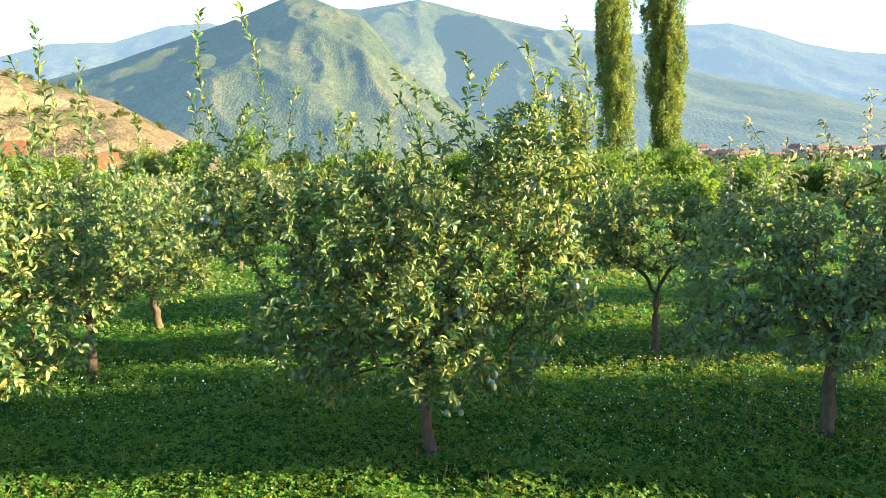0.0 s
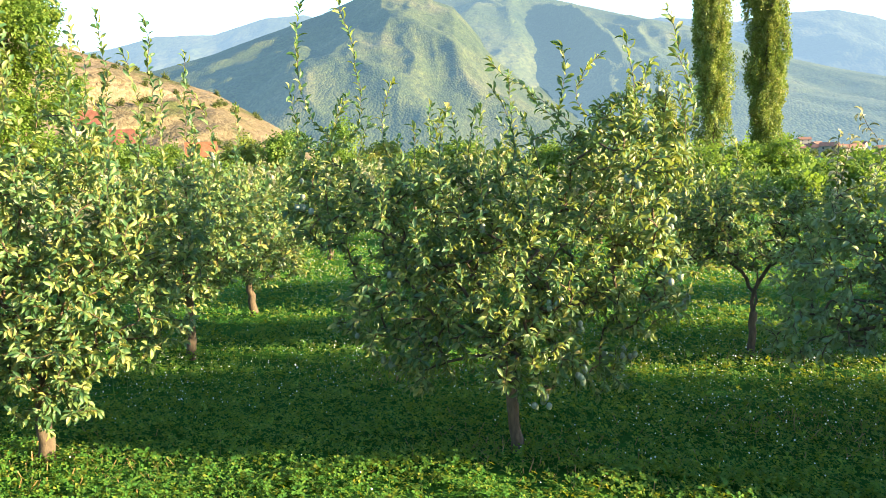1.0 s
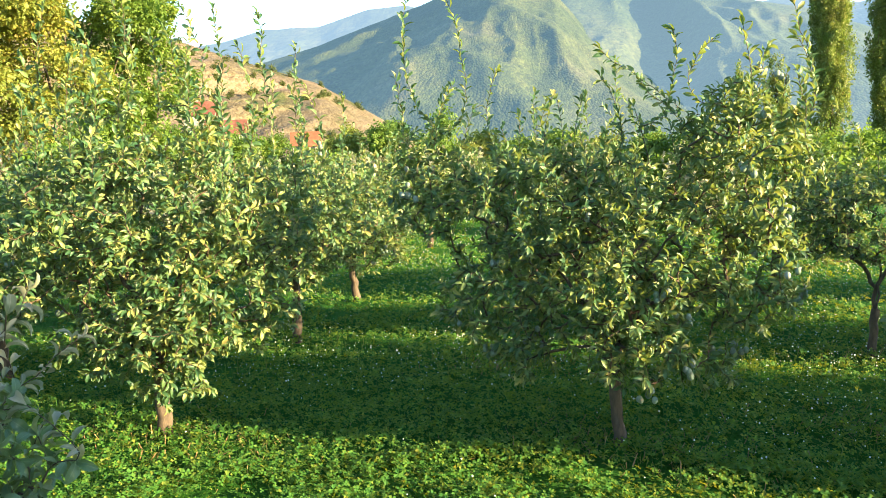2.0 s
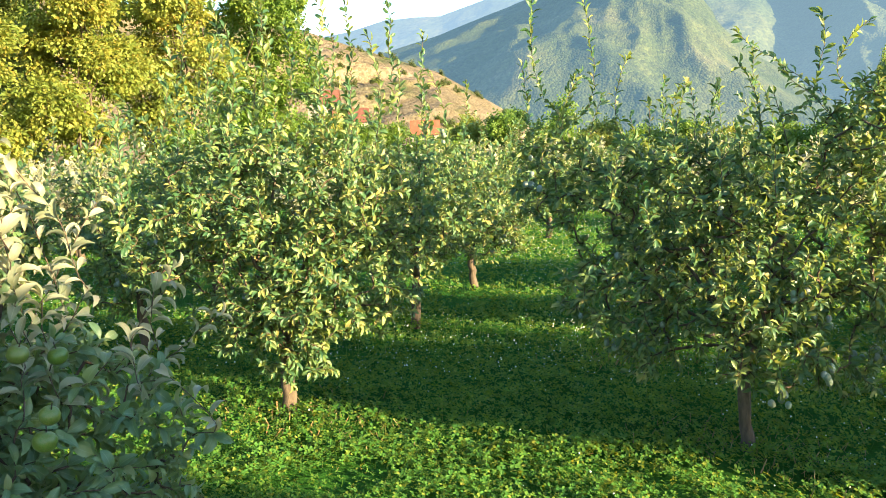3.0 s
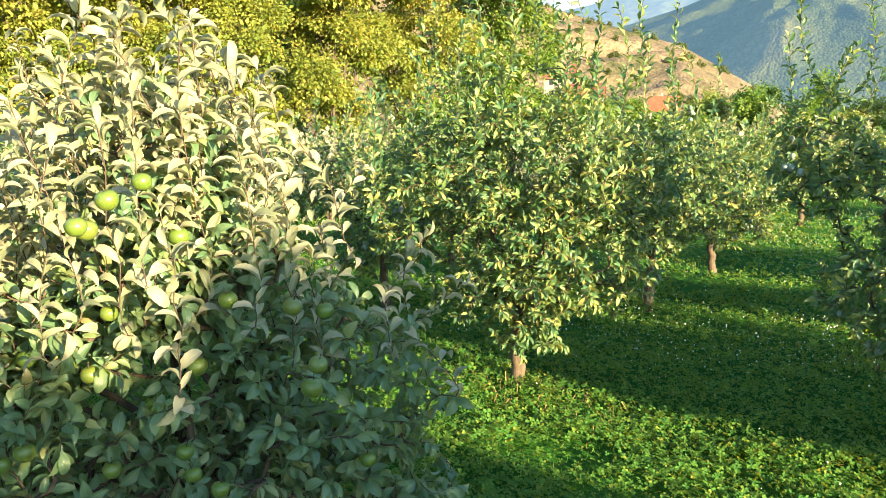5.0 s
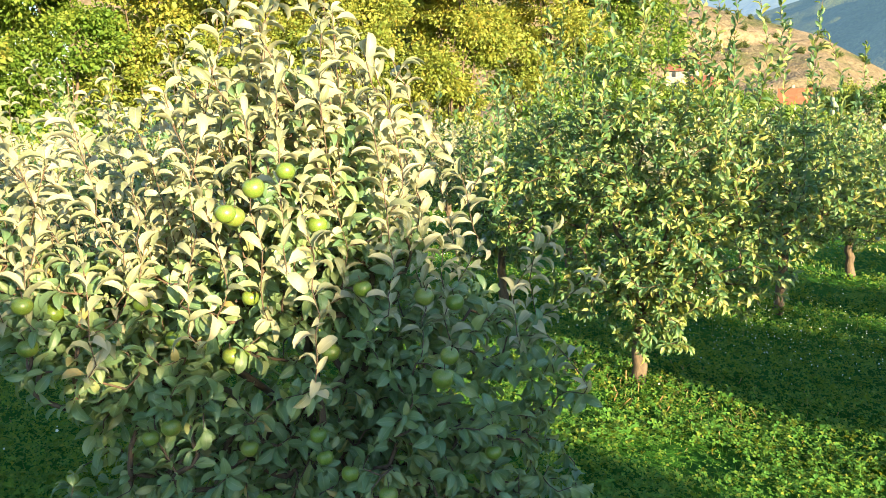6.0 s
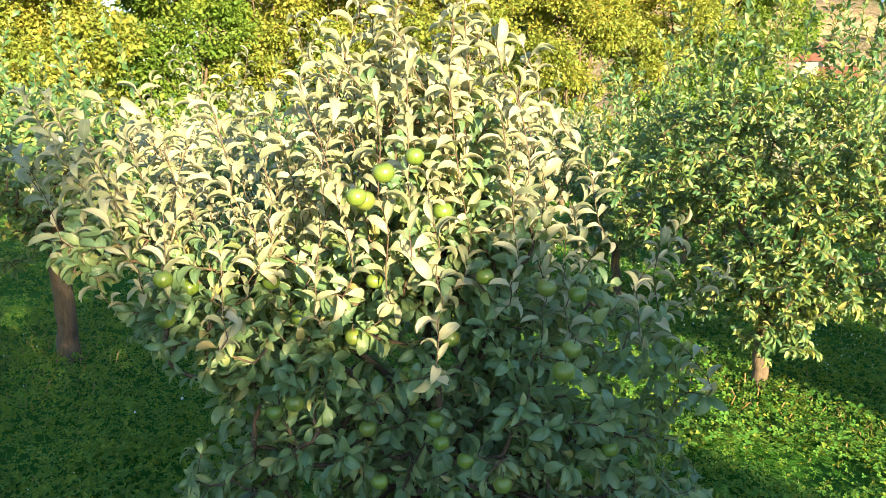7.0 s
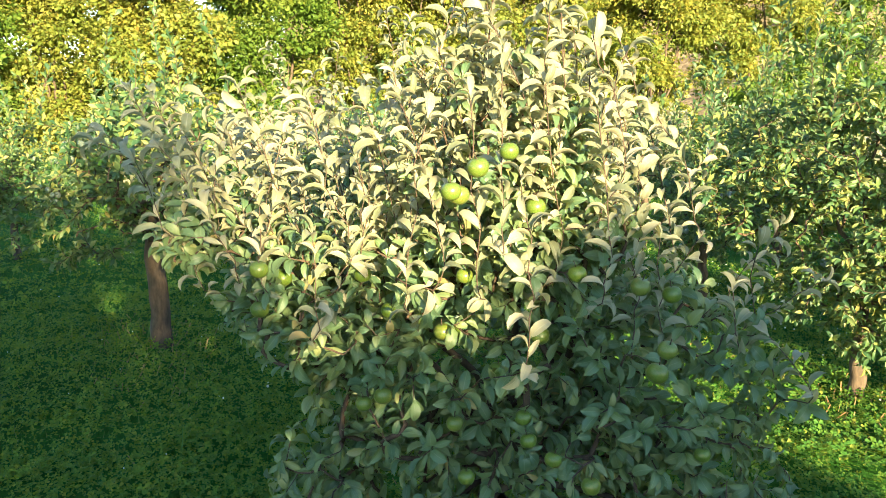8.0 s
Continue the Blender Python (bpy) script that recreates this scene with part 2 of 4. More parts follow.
def tube(P, R, sides=6, knots=None):
    """A tapering tube along the points P with radii R, closed by its thin end."""
    P, R = np.asarray(P, float), np.asarray(R, float)
    T = unit(np.gradient(P, axis=0))
    ref = np.array((0.31, 0.95, 0.05))
    A = unit(np.cross(T, ref))
    B = np.cross(T, A)
    ang = np.linspace(0, 2 * np.pi, sides, endpoint=False)
    ring = A[:, None] * np.cos(ang)[None, :, None] + B[:, None] * np.sin(ang)[None, :, None]
    V = P[:, None] + ring * R[:, None, None]
    if knots is not None:
        V = V + ring * knots[:, :, None]
    F = []
    for i in range(len(P) - 1):
        for j in range(sides):
            k = (j + 1) % sides
            F.append((i * sides + j, i * sides + k, (i + 1) * sides + k, (i + 1) * sides + j))
    V = V.reshape(-1, 3)
    return V, np.array(F), np.zeros((len(V), 2))


# ---- trees ----
class Growth:
    """A skeleton that grows from a trunk towards given places, each new twig from the nearest wood."""

    def __init__(self, seed, trunk):
        self.rng = np.random.default_rng(seed)
        self.P = [np.array(p, float) for p in trunk]
        self.parent = [i - 1 for i in range(len(trunk))]
        self.first = max(1, len(trunk) - 2)
        self.trunk = len(trunk)
        self.chains = []
        self.step = 0.06

    def reach(self, target, bend=0.35, step=None, rise=-0.18, start=None):
        step = step or self.step
        target = np.array(target, float)
        pts = np.array(self.P[self.first:])
        d = np.linalg.norm(pts - target, axis=1)
        cost = d + 0.5 * np.maximum(0, pts[:, 2] - target[2] - 0.1)
        i = self.first + int(np.argmin(cost)) if start is None else start
        a = self.P[i]
        par = self.parent[i]
        along = unit(a - self.P[par]) if par >= 0 else np.array((0, 0, 1.0))
        dist = np.linalg.norm(target - a)
        n = max(2, int(dist / step))
        ctrl = a + along * dist * bend + np.array((0, 0, rise * dist)) + self.rng.normal(0, 0.035 * dist, 3)
        chain, last = [i], i
        for k in range(1, n + 1):
            u = k / n
            p = (1 - u) ** 2 * a + 2 * u * (1 - u) * ctrl + u * u * target
            if k < n:
                p = p + self.rng.normal(0, 0.004 + 0.006 * min(dist, 1), 3)
            self.P.append(p)
            self.parent.append(last)
            last = len(self.P) - 1
            chain.append(last)
        self.chains.append(chain)
        return chain

    def radii(self, tip, power, base):
        count = np.zeros(len(self.P))
        for c in self.chains:
            count[c[-1]] += 1
        for i in range(len(self.P) - 1, 0, -1):
            count[self.parent[i]] += count[i]
        r = tip * np.maximum(count, 1) ** power
        k = base / r[1]
        thick = np.minimum(1, count / count[1] * 6)
        return np.where(thick > 0.12, r * (1 + (k - 1) * np.clip(thick, 0, 1)), r)


def in_blob(rng, blob, shell=0.45):
    c, r = np.array(blob[:3]), np.array(blob[3:6])
    v = unit(rng.normal(size=3))
    return c + v * r * rng.uniform(shell ** 3, 1) ** (1 / 3)


def twig_leaves(rng, chain_pts, gap, angle, keep, droop, upward=0.3, level=0.5, light=(0, 0, 0), loose=0.5):
    """Places, turns and tangents of the leaves along one twig."""
    P = np.asarray(chain_pts)
    seg = np.linalg.norm(np.diff(P, axis=0), axis=1)
    L = np.r_[0, np.cumsum(seg)]
    total = L[-1]
    s = np.arange(max(0, total - keep) + gap * rng.uniform(0.2, 1), total + 1e-6, gap)
    s = np.r_[s, total, total] + rng.normal(0, gap * 0.25, len(s) + 2)
    s = np.clip(s, 0, total)
    X = np.stack([np.interp(s, L, P[:, k]) for k in range(3)], -1)
    T = unit(np.stack([np.interp(s, (L[1:] + L[:-1]) / 2, np.diff(P[:, k]) / seg) for k in range(3)], -1))
    A = unit(np.cross(T, np.array((0.3, 0.2, 0.9)) + rng.normal(0, 0.05, 3)))
    B = np.cross(T, A)
    phi = rng.uniform(0, 6.28) + np.arange(len(s)) * 2.4 + rng.normal(0, 0.3, len(s))
    radial = A * np.cos(phi)[:, None] + B * np.sin(phi)[:, None]
    a = np.radians(angle) + rng.normal(0, 0.25, len(s))
    a[-2:] *= 1.6
    D = radial * np.cos(a)[:, None] + T * np.sin(a)[:, None]
    D = unit(D + np.array((0, 0, -droop)) + rng.normal(0, 0.12, D.shape))
    U = T * upward + np.array((0, 0, level)) + np.array(light) + rng.normal(0, loose, D.shape)
    return X, D, U


PLUM_SHAPE = leaf_shape(4, 0.42, 0.5, 50)
PLUM_SHAPE_MID = leaf_shape(3, 0.52, 0.4, 40)
PLUM_SHAPE_FAR = (np.array([(0, 0, 0), (0.27, 0.55, 0.06), (0, 1, -0.2), (-0.27, 0.55, 0.06)], float), np.array([(0, 1, 2, 3)]), np.array([(0.5, 0), (1, 0.5), (0.5, 1), (0, 0.5)], float))
APPLE_SHAPES = [leaf_shape(6, 0.47, 0.50, 70, 0.15, 0.022), leaf_shape(6, 0.42, 0.7, 55, 0.18, 0.024), leaf_shape(6, 0.50, 0.40, 95, 0.15, 0.018)]
APPLE_YOUNG_SHAPES = [leaf_shape(6, 0.40, 0.70, 100, 0.12, 0.012), leaf_shape(6, 0.36, 0.85, 75, 0.12, 0.014), leaf_shape(6, 0.43, 0.55, 130, 0.12, 0.012)]


def fruit_mesh(name, mat, round_top, sides=14, rows=9):
    """A fruit of diameter 1 hanging below the origin, dimpled at the stalk (apple) or oval (plum)."""
    V, F = [], []
    for i in range(rows):
        t = math.pi * i / (rows - 1)
        r = 0.5 * math.sin(t) * (1.0 + 0.06 * math.cos(t)) if round_top else 0.40 * math.sin(t)
        z = 0.46 * math.cos(t) if round_top else 0.5 * math.cos(t)
        if round_top:
            z -= 0.10 * math.exp(-(r / 0.14) ** 2) * (1 if t < 1.57 else -0.7)
        for j in range(sides):
            a = 2 * math.pi * j / sides
            bulge = 1 + (0.02 * math.cos(5 * a) * (1 - math.cos(t)) if round_top else 0.02 * math.cos(a))
            V.append((r * bulge * math.cos(a), r * bulge * math.sin(a), z - 0.42))
    for i in range(rows - 1):
        for j in range(sides):
            k = (j + 1) % sides
            F.append((i * sides + j, (i + 1) * sides + j, (i + 1) * sides + k, i * sides + k))
    return mesh_of(name, V, F, mat)


APPLE_MESH = fruit_mesh("apple", APPLE_SKIN, True)
PLUM_MESH = fruit_mesh("plum", PLUM_SKIN, False, 10, 7)
_v, _f, _u = tube([(0, 0, -0.08), (0.02, 0, 0.12), (0.06, 0.01, 0.3)], [0.03, 0.022, 0.03], 5)
STALK_MESH = mesh_of("stalk", _v, _f, TWIG)


def orchard_tree(name, at, label, seed, blobs, shoots, trunk_top, trunk_r, leaf, turn=0.0, twigs=420, gap=0.016, size=0.055, far=False,
                 fruit=None, fruits=(), fruit_size=0.04, single=0, facing=(0, -1, 0.2), angle=38, droop=0.25, group="orchard trees", whip_count=55, tuft=0.26, level=0.4, arcs=(), young=None, sunlit_above=9.0, reach_up=0.06, whip_len=(0.16, 0.42)):
    """One orchard tree: an Empty at its base with trunk, branches, foliage, single leaves and fruit under it.
    blobs: centre, radii and weight of the crown's masses; shoots: tip and length of the upright whips."""
    base = new(name)
    base.matrix_basis = pose(*at, 0, 0, turn)
    tagged(base, label, "tree", group)
    rng = np.random.default_rng(seed)
    light = np.array(pose(0, 0, 0, 0, 0, -turn) @ Vector((0.36, -0.12, 0)))
    tx, ty, tz = trunk_top
    n = 9
    trunk = [(tx * (k / (n - 1)) ** 1.3 + (rng.normal(0, 0.006) if 0 < k else 0), ty * (k / (n - 1)) ** 1.3 + (rng.normal(0, 0.006) if 0 < k else 0), -0.06 + (tz + 0.06) * k / (n - 1)) for k in range(n)]
    g = Growth(seed, trunk)
    g.step = 0.25 if far else 0.06
    fork = len(trunk) - 1
    for b in blobs:
        g.reach(np.array(b[:3]) - np.array((0, 0, 0.3 * b[5])), 0.3, 0.08, 0.2, start=fork - int(rng.integers(0, 2)))
    targets = []
    total = sum(b[6] for b in blobs)
    for b in blobs:
        targets += [in_blob(rng, b) for _ in range(int(twigs * b[6] / total))]
    hub = np.array(trunk[-1])
    targets.sort(key=lambda p: np.linalg.norm(p - hub))
    limbs = len(g.chains)
    for p in targets:
        g.reach(p)
    whips = []
    shoots = list(shoots)
    crown = np.array(targets)
    while whip_count > 0 and len(crown):
        p = crown[int(rng.integers(len(crown)))]
        over = crown[np.hypot(crown[:, 0] - p[0], crown[:, 1] - p[1]) < 0.14][:, 2].max()
        if p[2] > over - reach_up:
            length = rng.uniform(*whip_len)
            shoots.append((p[0] * 1.03 + rng.normal(0, 0.04), p[1] * 1.03 + rng.normal(0, 0.04), p[2] + length * 0.85, length))
        whip_count -= 1
    for sx, sy, sz, length in shoots:
        tip = np.array((sx, sy, sz))
        low = tip - np.array((rng.normal(0, 0.05), rng.normal(0, 0.05), length))
        c1 = g.reach(low, 0.3)
        c2 = g.reach(tip, 0.45, 0.05, 0.05, start=c1[-1])
        whips.append((len(g.chains) - 1))
    for low, tip in arcs:
        c1 = g.reach(low, 0.3)
        g.reach(tip, 0.25, 0.05, 0.1, start=c1[-1])
        whips.append(len(g.chains) - 1)
    P = np.array(g.P)
    R = g.radii(0.0016 if not far else 0.003, 0.45, trunk_r * 0.62)
    sides = 12
    zt = np.linspace(0, 1, n)
    tr = trunk_r * (1.0 - 0.18 * zt + 0.45 * np.exp(-zt * 9) + 0.22 * np.exp(-((zt - 0.93) / 0.07) ** 2))
    v, f, u = tube(trunk, tr, sides, rng.normal(0, trunk_r * 0.06, (n, sides)))
    part("trunk", mesh_of("trunk", v, f, BARK), base, "grey scaly trunk")
    wood = []
    for ci, c in enumerate(g.chains):
        r = R[c].copy()
        r[0] = min(r[0], r[1] * 1.3)
        if ci < limbs and not far:
            r[-1] = 0.004
            part("limb", mesh_of("limb", *tube(P[c], r, 8)[:2], LIMB), base)
        else:
            wood.append(tube(P[c], r, 4 if not far else 3))
    tagged(part("wood", mesh_of("wood", *joined(wood)[:2], TWIG), base, "thin brown twigs and whips"), kind="stuff")
    X, D, U, fresh, slim = [], [], [], [], []
    for ci, c in enumerate(g.chains):
        if ci < limbs:
            keep = 0.10
        elif ci in whips:
            keep = 9.0
        else:
            keep = tuft
        # high leaves turn pale like the shoots: sunlight put into their colour
        pale = bool(young) and (ci in whips or P[c[-1]][2] > sunlit_above + rng.normal(0, 0.2))
        x, d, up = twig_leaves(rng, P[c], gap if ci not in whips else max(gap * 1.1, size * (0.40 if young else 0.30)), angle if ci not in whips else angle + (4 if young else 14), keep, droop * 0.3 if ci in whips else droop * (1.7 if P[c[-1]][2] < 0.95 else 0.6), level=level, light=light * (1.5 if pale else 1.0),
                              upward=0.85 if pale else 0.3, loose=0.30 if pale else 0.5)
        X.append(x), D.append(d), U.append(up), fresh.append(np.full(len(x), pale)), slim.append(np.full(len(x), ci in whips))
    X, D, U, fresh, slim = np.concatenate(X), np.concatenate(D), np.concatenate(U), np.concatenate(fresh), np.concatenate(slim)
    S = size * np.clip(rng.lognormal(0, 0.22, len(X)), 0.5, 1.3)
    if not young:
        S = S * np.where(slim, 1.05, 1.0)
    Rm = frames_of(D, U)
    shapes, mat = leaf
    pick = rng.integers(0, len(shapes), len(X))
    if young:
        shoot = [strewn(young[0][k], X[fresh & (pick == k)], Rm[fresh & (pick == k)], 1.16 * S[fresh & (pick == k)]) for k in range(len(young[0]))]
        tagged(part("young_foliage", mesh_of("young_foliage", *joined(shoot)[:2], young[1], joined(shoot)[2]), base, "pale leaves: woolly young ones on shoots, sun-paled ones at the top"), kind="stuff")
        X, D, U, S, Rm, pick = X[~fresh], D[~fresh], U[~fresh], S[~fresh], Rm[~fresh], pick[~fresh]
    alone = np.zeros(len(X), bool)
    if single:
        score = X @ np.array(facing) + rng.normal(0, 0.12, len(X))
        alone[np.argsort(-score)[:single]] = True
    lists = [strewn(shapes[k], X[(pick == k) & ~alone], Rm[(pick == k) & ~alone], S[(pick == k) & ~alone]) for k in range(len(shapes))]
    tagged(part("foliage", mesh_of("foliage", *joined(lists)[:2], mat, joined(lists)[2]), base), kind="stuff")
    if single:
        metals = [mesh_of("leaf", s[0], s[1], mat, s[2]) for s in shapes]
        for i in np.nonzero(alone)[0]:
            m = Matrix([[*(Rm[i][r] * S[i]), X[i][r]] for r in range(3)] + [[0, 0, 0, 1]])
            part("leaf", metals[pick[i]], base, m=m)
    if fruit:
        mesh, count, kind = fruit
        spots = list(fruits)
        wood_pts = [P[c[-1]] if kind == "plum" else P[c[-2]] for c in g.chains[limbs:] if len(c) > 1 and P[c[-1]][2] > 0.5]
        while len(spots) < count:
            p = wood_pts[int(rng.integers(len(wood_pts)))]
            if p[2] < 0.6 * max(q[2] for q in wood_pts) + 0.6:
                for _ in range(int(rng.integers(2, 7)) if kind == "plum" else 1):
                    spots.append(tuple(p + rng.normal(0, 0.026, 3) - np.array((0, 0, 0.03))))
        for p in spots:
            s = fruit_size * rng.uniform(0.88, 1.12)
            ob = part(kind, mesh, base, m=pose(*p, rng.normal(0, 9), rng.normal(0, 9), rng.uniform(0, 360)) @ Matrix.Scale(s, 4))
            if kind == "apple":
                part("stalk", STALK_MESH, ob, "thin brown stalk")
    return base


PLUM = ([PLUM_SHAPE], PLUM_LEAF)
PLUM_MID = ([PLUM_SHAPE_MID], PLUM_LEAF)
PLUM_LOW = ([PLUM_SHAPE_FAR], PLUM_LEAF)
APPLE = (APPLE_SHAPES, APPLE_LEAF)
YOUNG = (APPLE_YOUNG_SHAPES, APPLE_YOUNG_SUNLIT)
# far rows wear the pale leaf, which paints in their sunlit cream
APPLE_FAR_SUNLIT = ([PLUM_SHAPE_FAR], APPLE_YOUNG_SUNLIT)


# ---- ground ----
def smooth(a, b, x):
    u = np.clip((x - a) / (b - a), 0, 1)
    return u * u * (3 - 2 * u)


def ground_z(x, y):
    """Level in the orchard, falling away gently into the valley."""
    x, y = np.asarray(x, float), np.asarray(y, float)
    r = np.hypot(x, y)
    az = np.degrees(np.arctan2(x, y))
    near = 0.014 * np.sin(1.7 * x + 0.6 * y) + 0.011 * np.sin(2.3 * y - 0.9 * x + 1)
    slope = 0.030 + 0.008 * smooth(-8, 10, az) * smooth(120, 60, np.abs(az))
    return near * smooth(60, 20, r) - slope * np.maximum(0, np.minimum(r, 700) - 16)


m, nodes, links, bsdf = material("orchard turf")
_n1 = noise_node(nodes, links, 0.9, 5.0, 0.6)
_n2 = noise_node(nodes, links, 38.0, 5.0, 0.7)
_r1 = ramp_node(nodes, [(0.25, (0.020, 0.080, 0.010)), (0.5, (0.03, 0.12, 0.014)), (0.68, (0.05, 0.15, 0.018)), (0.85, (0.11, 0.12, 0.04))])
links.new(_n1.outputs["Fac"], _r1.inputs[0])
links.new(mix_color(nodes, links, 0.7, _r1.outputs["Color"], _n2.outputs["Fac"], 'OVERLAY'), bsdf.inputs["Base Color"])
bsdf.inputs["Roughness"].default_value = 0.95
bsdf.inputs["Specular IOR Level"].default_value = 0.1
bump_node(nodes, links, _n2.outputs["Fac"], bsdf, 1.0, 0.04)
TURF = m


def build_ground():
    rad = np.r_[0, np.geomspace(0.4, 4600, 110)]
    ang = np.radians(np.arange(0, 360, 3))
    Rr, Aa = np.meshgrid(rad, ang, indexing="ij")
    X, Y = Rr * np.sin(Aa), Rr * np.cos(Aa)
    V = np.stack([X, Y, ground_z(X, Y)], -1).reshape(-1, 3)
    k = len(ang)
    i, j = np.meshgrid(np.arange(len(rad) - 1), np.arange(k), indexing="ij")
    i, j = i.ravel(), j.ravel()
    F = np.stack([i * k + j, i * k + (j + 1) % k, (i + 1) * k + (j + 1) % k, (i + 1) * k + j], -1)
    F = F[:, ::-1]
    tagged(new("ground", mesh_of("ground", V, F, TURF)), "green clover turf of an orchard sloping into a valley", "ground", kind="structure")


build_ground()


def patch_noise(x, y, k):
    return np.sin(x * 1.9 * k + 1.3 * np.sin(y * 1.1 * k)) * np.sin(y * 2.3 * k + 1.7 * np.sin(x * 0.8 * k + 2))


def wedge(rng, n, r0, r1, a0=-100.0, a1=36.0, power=1.0):
    r = r0 + (r1 - r0) * rng.uniform(0, 1, n) ** power
    a = np.radians(rng.uniform(a0, a1, n))
    return r * np.sin(a), r * np.cos(a)


def build_turf():
    rng = np.random.default_rng(5)
    # clover: three folded leaflets on a hidden stalk
    V, F, UV = [], [], []
    for k in range(3):
        a = 2 * math.pi * k / 3
        c, s = math.cos(a), math.sin(a)
        n = len(V)
        for lx, ly, lz in ((0, 0, 0), (-0.42, 0.55, 0.10), (-0.22, 0.98, 0.05), (0, 0.90, -0.05), (0.22, 0.98, 0.05), (0.42, 0.55, 0.10)):
            V.append((c * lx - s * ly, s * lx + c * ly, lz))
            UV.append((0.5, 0.5))
        F += [(n, n + 3, n + 2, n + 1), (n, n + 5, n + 4, n + 3)]
    clover = (np.array(V), np.array(F), np.array(UV))
    V, F, UV = [], [], []
    for k in range(3):
        a = 2 * math.pi * k / 3
        n = len(V)
        for lx, ly, lz in ((0, 0, 0), (-0.42, 0.7, 0.12), (0, 0.98, -0.02), (0.42, 0.7, 0.12)):
            V.append((math.cos(a) * lx - math.sin(a) * ly, math.sin(a) * lx + math.cos(a) * ly, lz))
            UV.append((0.5, 0.5))
        F.append((n, n + 3, n + 2, n + 1))
    plain = (np.array(V), np.array(F), np.array(UV))
    lists = []
    for n, r0, r1, size, shape in ((50000, 2.2, 4.8, 0.0175, clover), (66000, 4.6, 8.5, 0.0200, plain), (42000, 8.2, 17.0, 0.029, plain)):
        x, y = wedge(rng, n, r0, r1)
        bare = patch_noise(x, y, 0.9) * 0.6 + patch_noise(x, y, 2.7) * 0.4
        keep = (bare < 0.55) | (rng.uniform(0, 1, n) < 0.3)
        x, y = x[keep], y[keep]
        tall = 0.055 + 0.022 * patch_noise(x, y, 3.1) + rng.normal(0, 0.018, len(x))
        z = ground_z(x, y) + np.clip(tall, 0.008, 0.13)
        a = rng.uniform(0, 6.28, len(x))
        D = np.stack([np.cos(a), np.sin(a), rng.normal(0, 0.3, len(x))], -1)
        U = np.stack([rng.normal(0.45, 0.5, len(x)), rng.normal(-0.1, 0.45, len(x)), np.ones(len(x))], -1)
        lists.append(strewn(shape, np.stack([x, y, z], -1), frames_of(D, U), size * rng.lognormal(0, 0.25, len(x))))
    v, f, u = joined(lists)
    tagged(new("clover", mesh_of("clover", v, f, CLOVER_LEAF, smooth=False)), "dense green clover leaves covering the orchard floor", "clover", kind="stuff")
    # grass blades
    blade = (np.array([(-0.035, 0, 0), (0.035, 0, 0), (0.028, 0.55, 0.05), (-0.028, 0.55, 0.05), (0.004, 1, 0.22), (-0.004, 1, 0.22)], float), np.array([(0, 1, 2, 3), (3, 2, 4, 5)]), np.full((6, 2), 0.5))
    lists = []
    for n, r0, r1, size in ((15000, 2.2, 7.0, 0.055), (30000, 6.5, 17.0, 0.075), (30000, 16.0, 46.0, 0.14)):
        x, y = wedge(rng, n, r0, r1)
        keep = (patch_noise(x, y, 1.3) > -0.15) | (rng.uniform(0, 1, n) < 0.35)
        x, y = x[keep], y[keep]
        a = rng.uniform(0, 6.28, len(x))
        lean = rng.uniform(0.15, 0.7, len(x))
        D = np.stack([np.cos(a) * lean, np.sin(a) * lean, np.ones(len(x))], -1)
        U = np.stack([-np.cos(a), -np.sin(a), np.full(len(x), 0.3)], -1)
        lists.append(strewn(blade, np.stack([x, y, ground_z(x, y) - 0.005], -1), frames_of(D, U), size * rng.lognormal(0, 0.3, len(x))))
    v, f, u = joined(lists)
    tagged(new("grass", mesh_of("grass", v, f, GRASS_BLADE)), "thin green grass blades standing among the clover", "grass", kind="stuff")
    # clover heads
    head = []
    for i in range(3):
        t = math.pi * (0.12 + 0.7 * i / 2)
        head += [(0.5 * math.sin(t) * math.cos(a), 0.5 * math.sin(t) * math.sin(a), 0.45 * math.cos(t)) for a in np.arange(5) * math.pi / 2.5 + (i % 2) * 0.6]
    hf = [(i * 5 + j, (i + 1) * 5 + j, (i + 1) * 5 + (j + 1) % 5, i * 5 + (j + 1) % 5) for i in range(2) for j in range(5)] + [(0, 1, 2, 3)]
    head = (np.array(head), np.array(hf), np.full((15, 2), 0.5))
    x, y = wedge(rng, 46000, 2.4, 19.0, power=0.8)
    keep = rng.uniform(0, 1, len(x)) < np.clip(0.55 + 0.6 * patch_noise(x, y, 0.55), 0.10, 1) * (0.03 + 0.97 * smooth(4.3, 6.2, y))
    x, y = x[keep], y[keep]
    P = np.stack([x, y, ground_z(x, y) + rng.uniform(0.07, 0.13, len(x))], -1)
    D = rng.normal(0, 0.3, P.shape) + np.array((0, 1, 0))
    v, f, u = strewn(head, P, frames_of(D, np.tile((0, 0, 1.0), (len(x), 1))), 0.0085 * rng.lognormal(0, 0.25, len(x)))
    tagged(new("clover_flowers", mesh_of("clover_flowers", v, f, PETAL)), "small white clover flower heads dotting the turf", "flowers", kind="stuff")


build_turf()

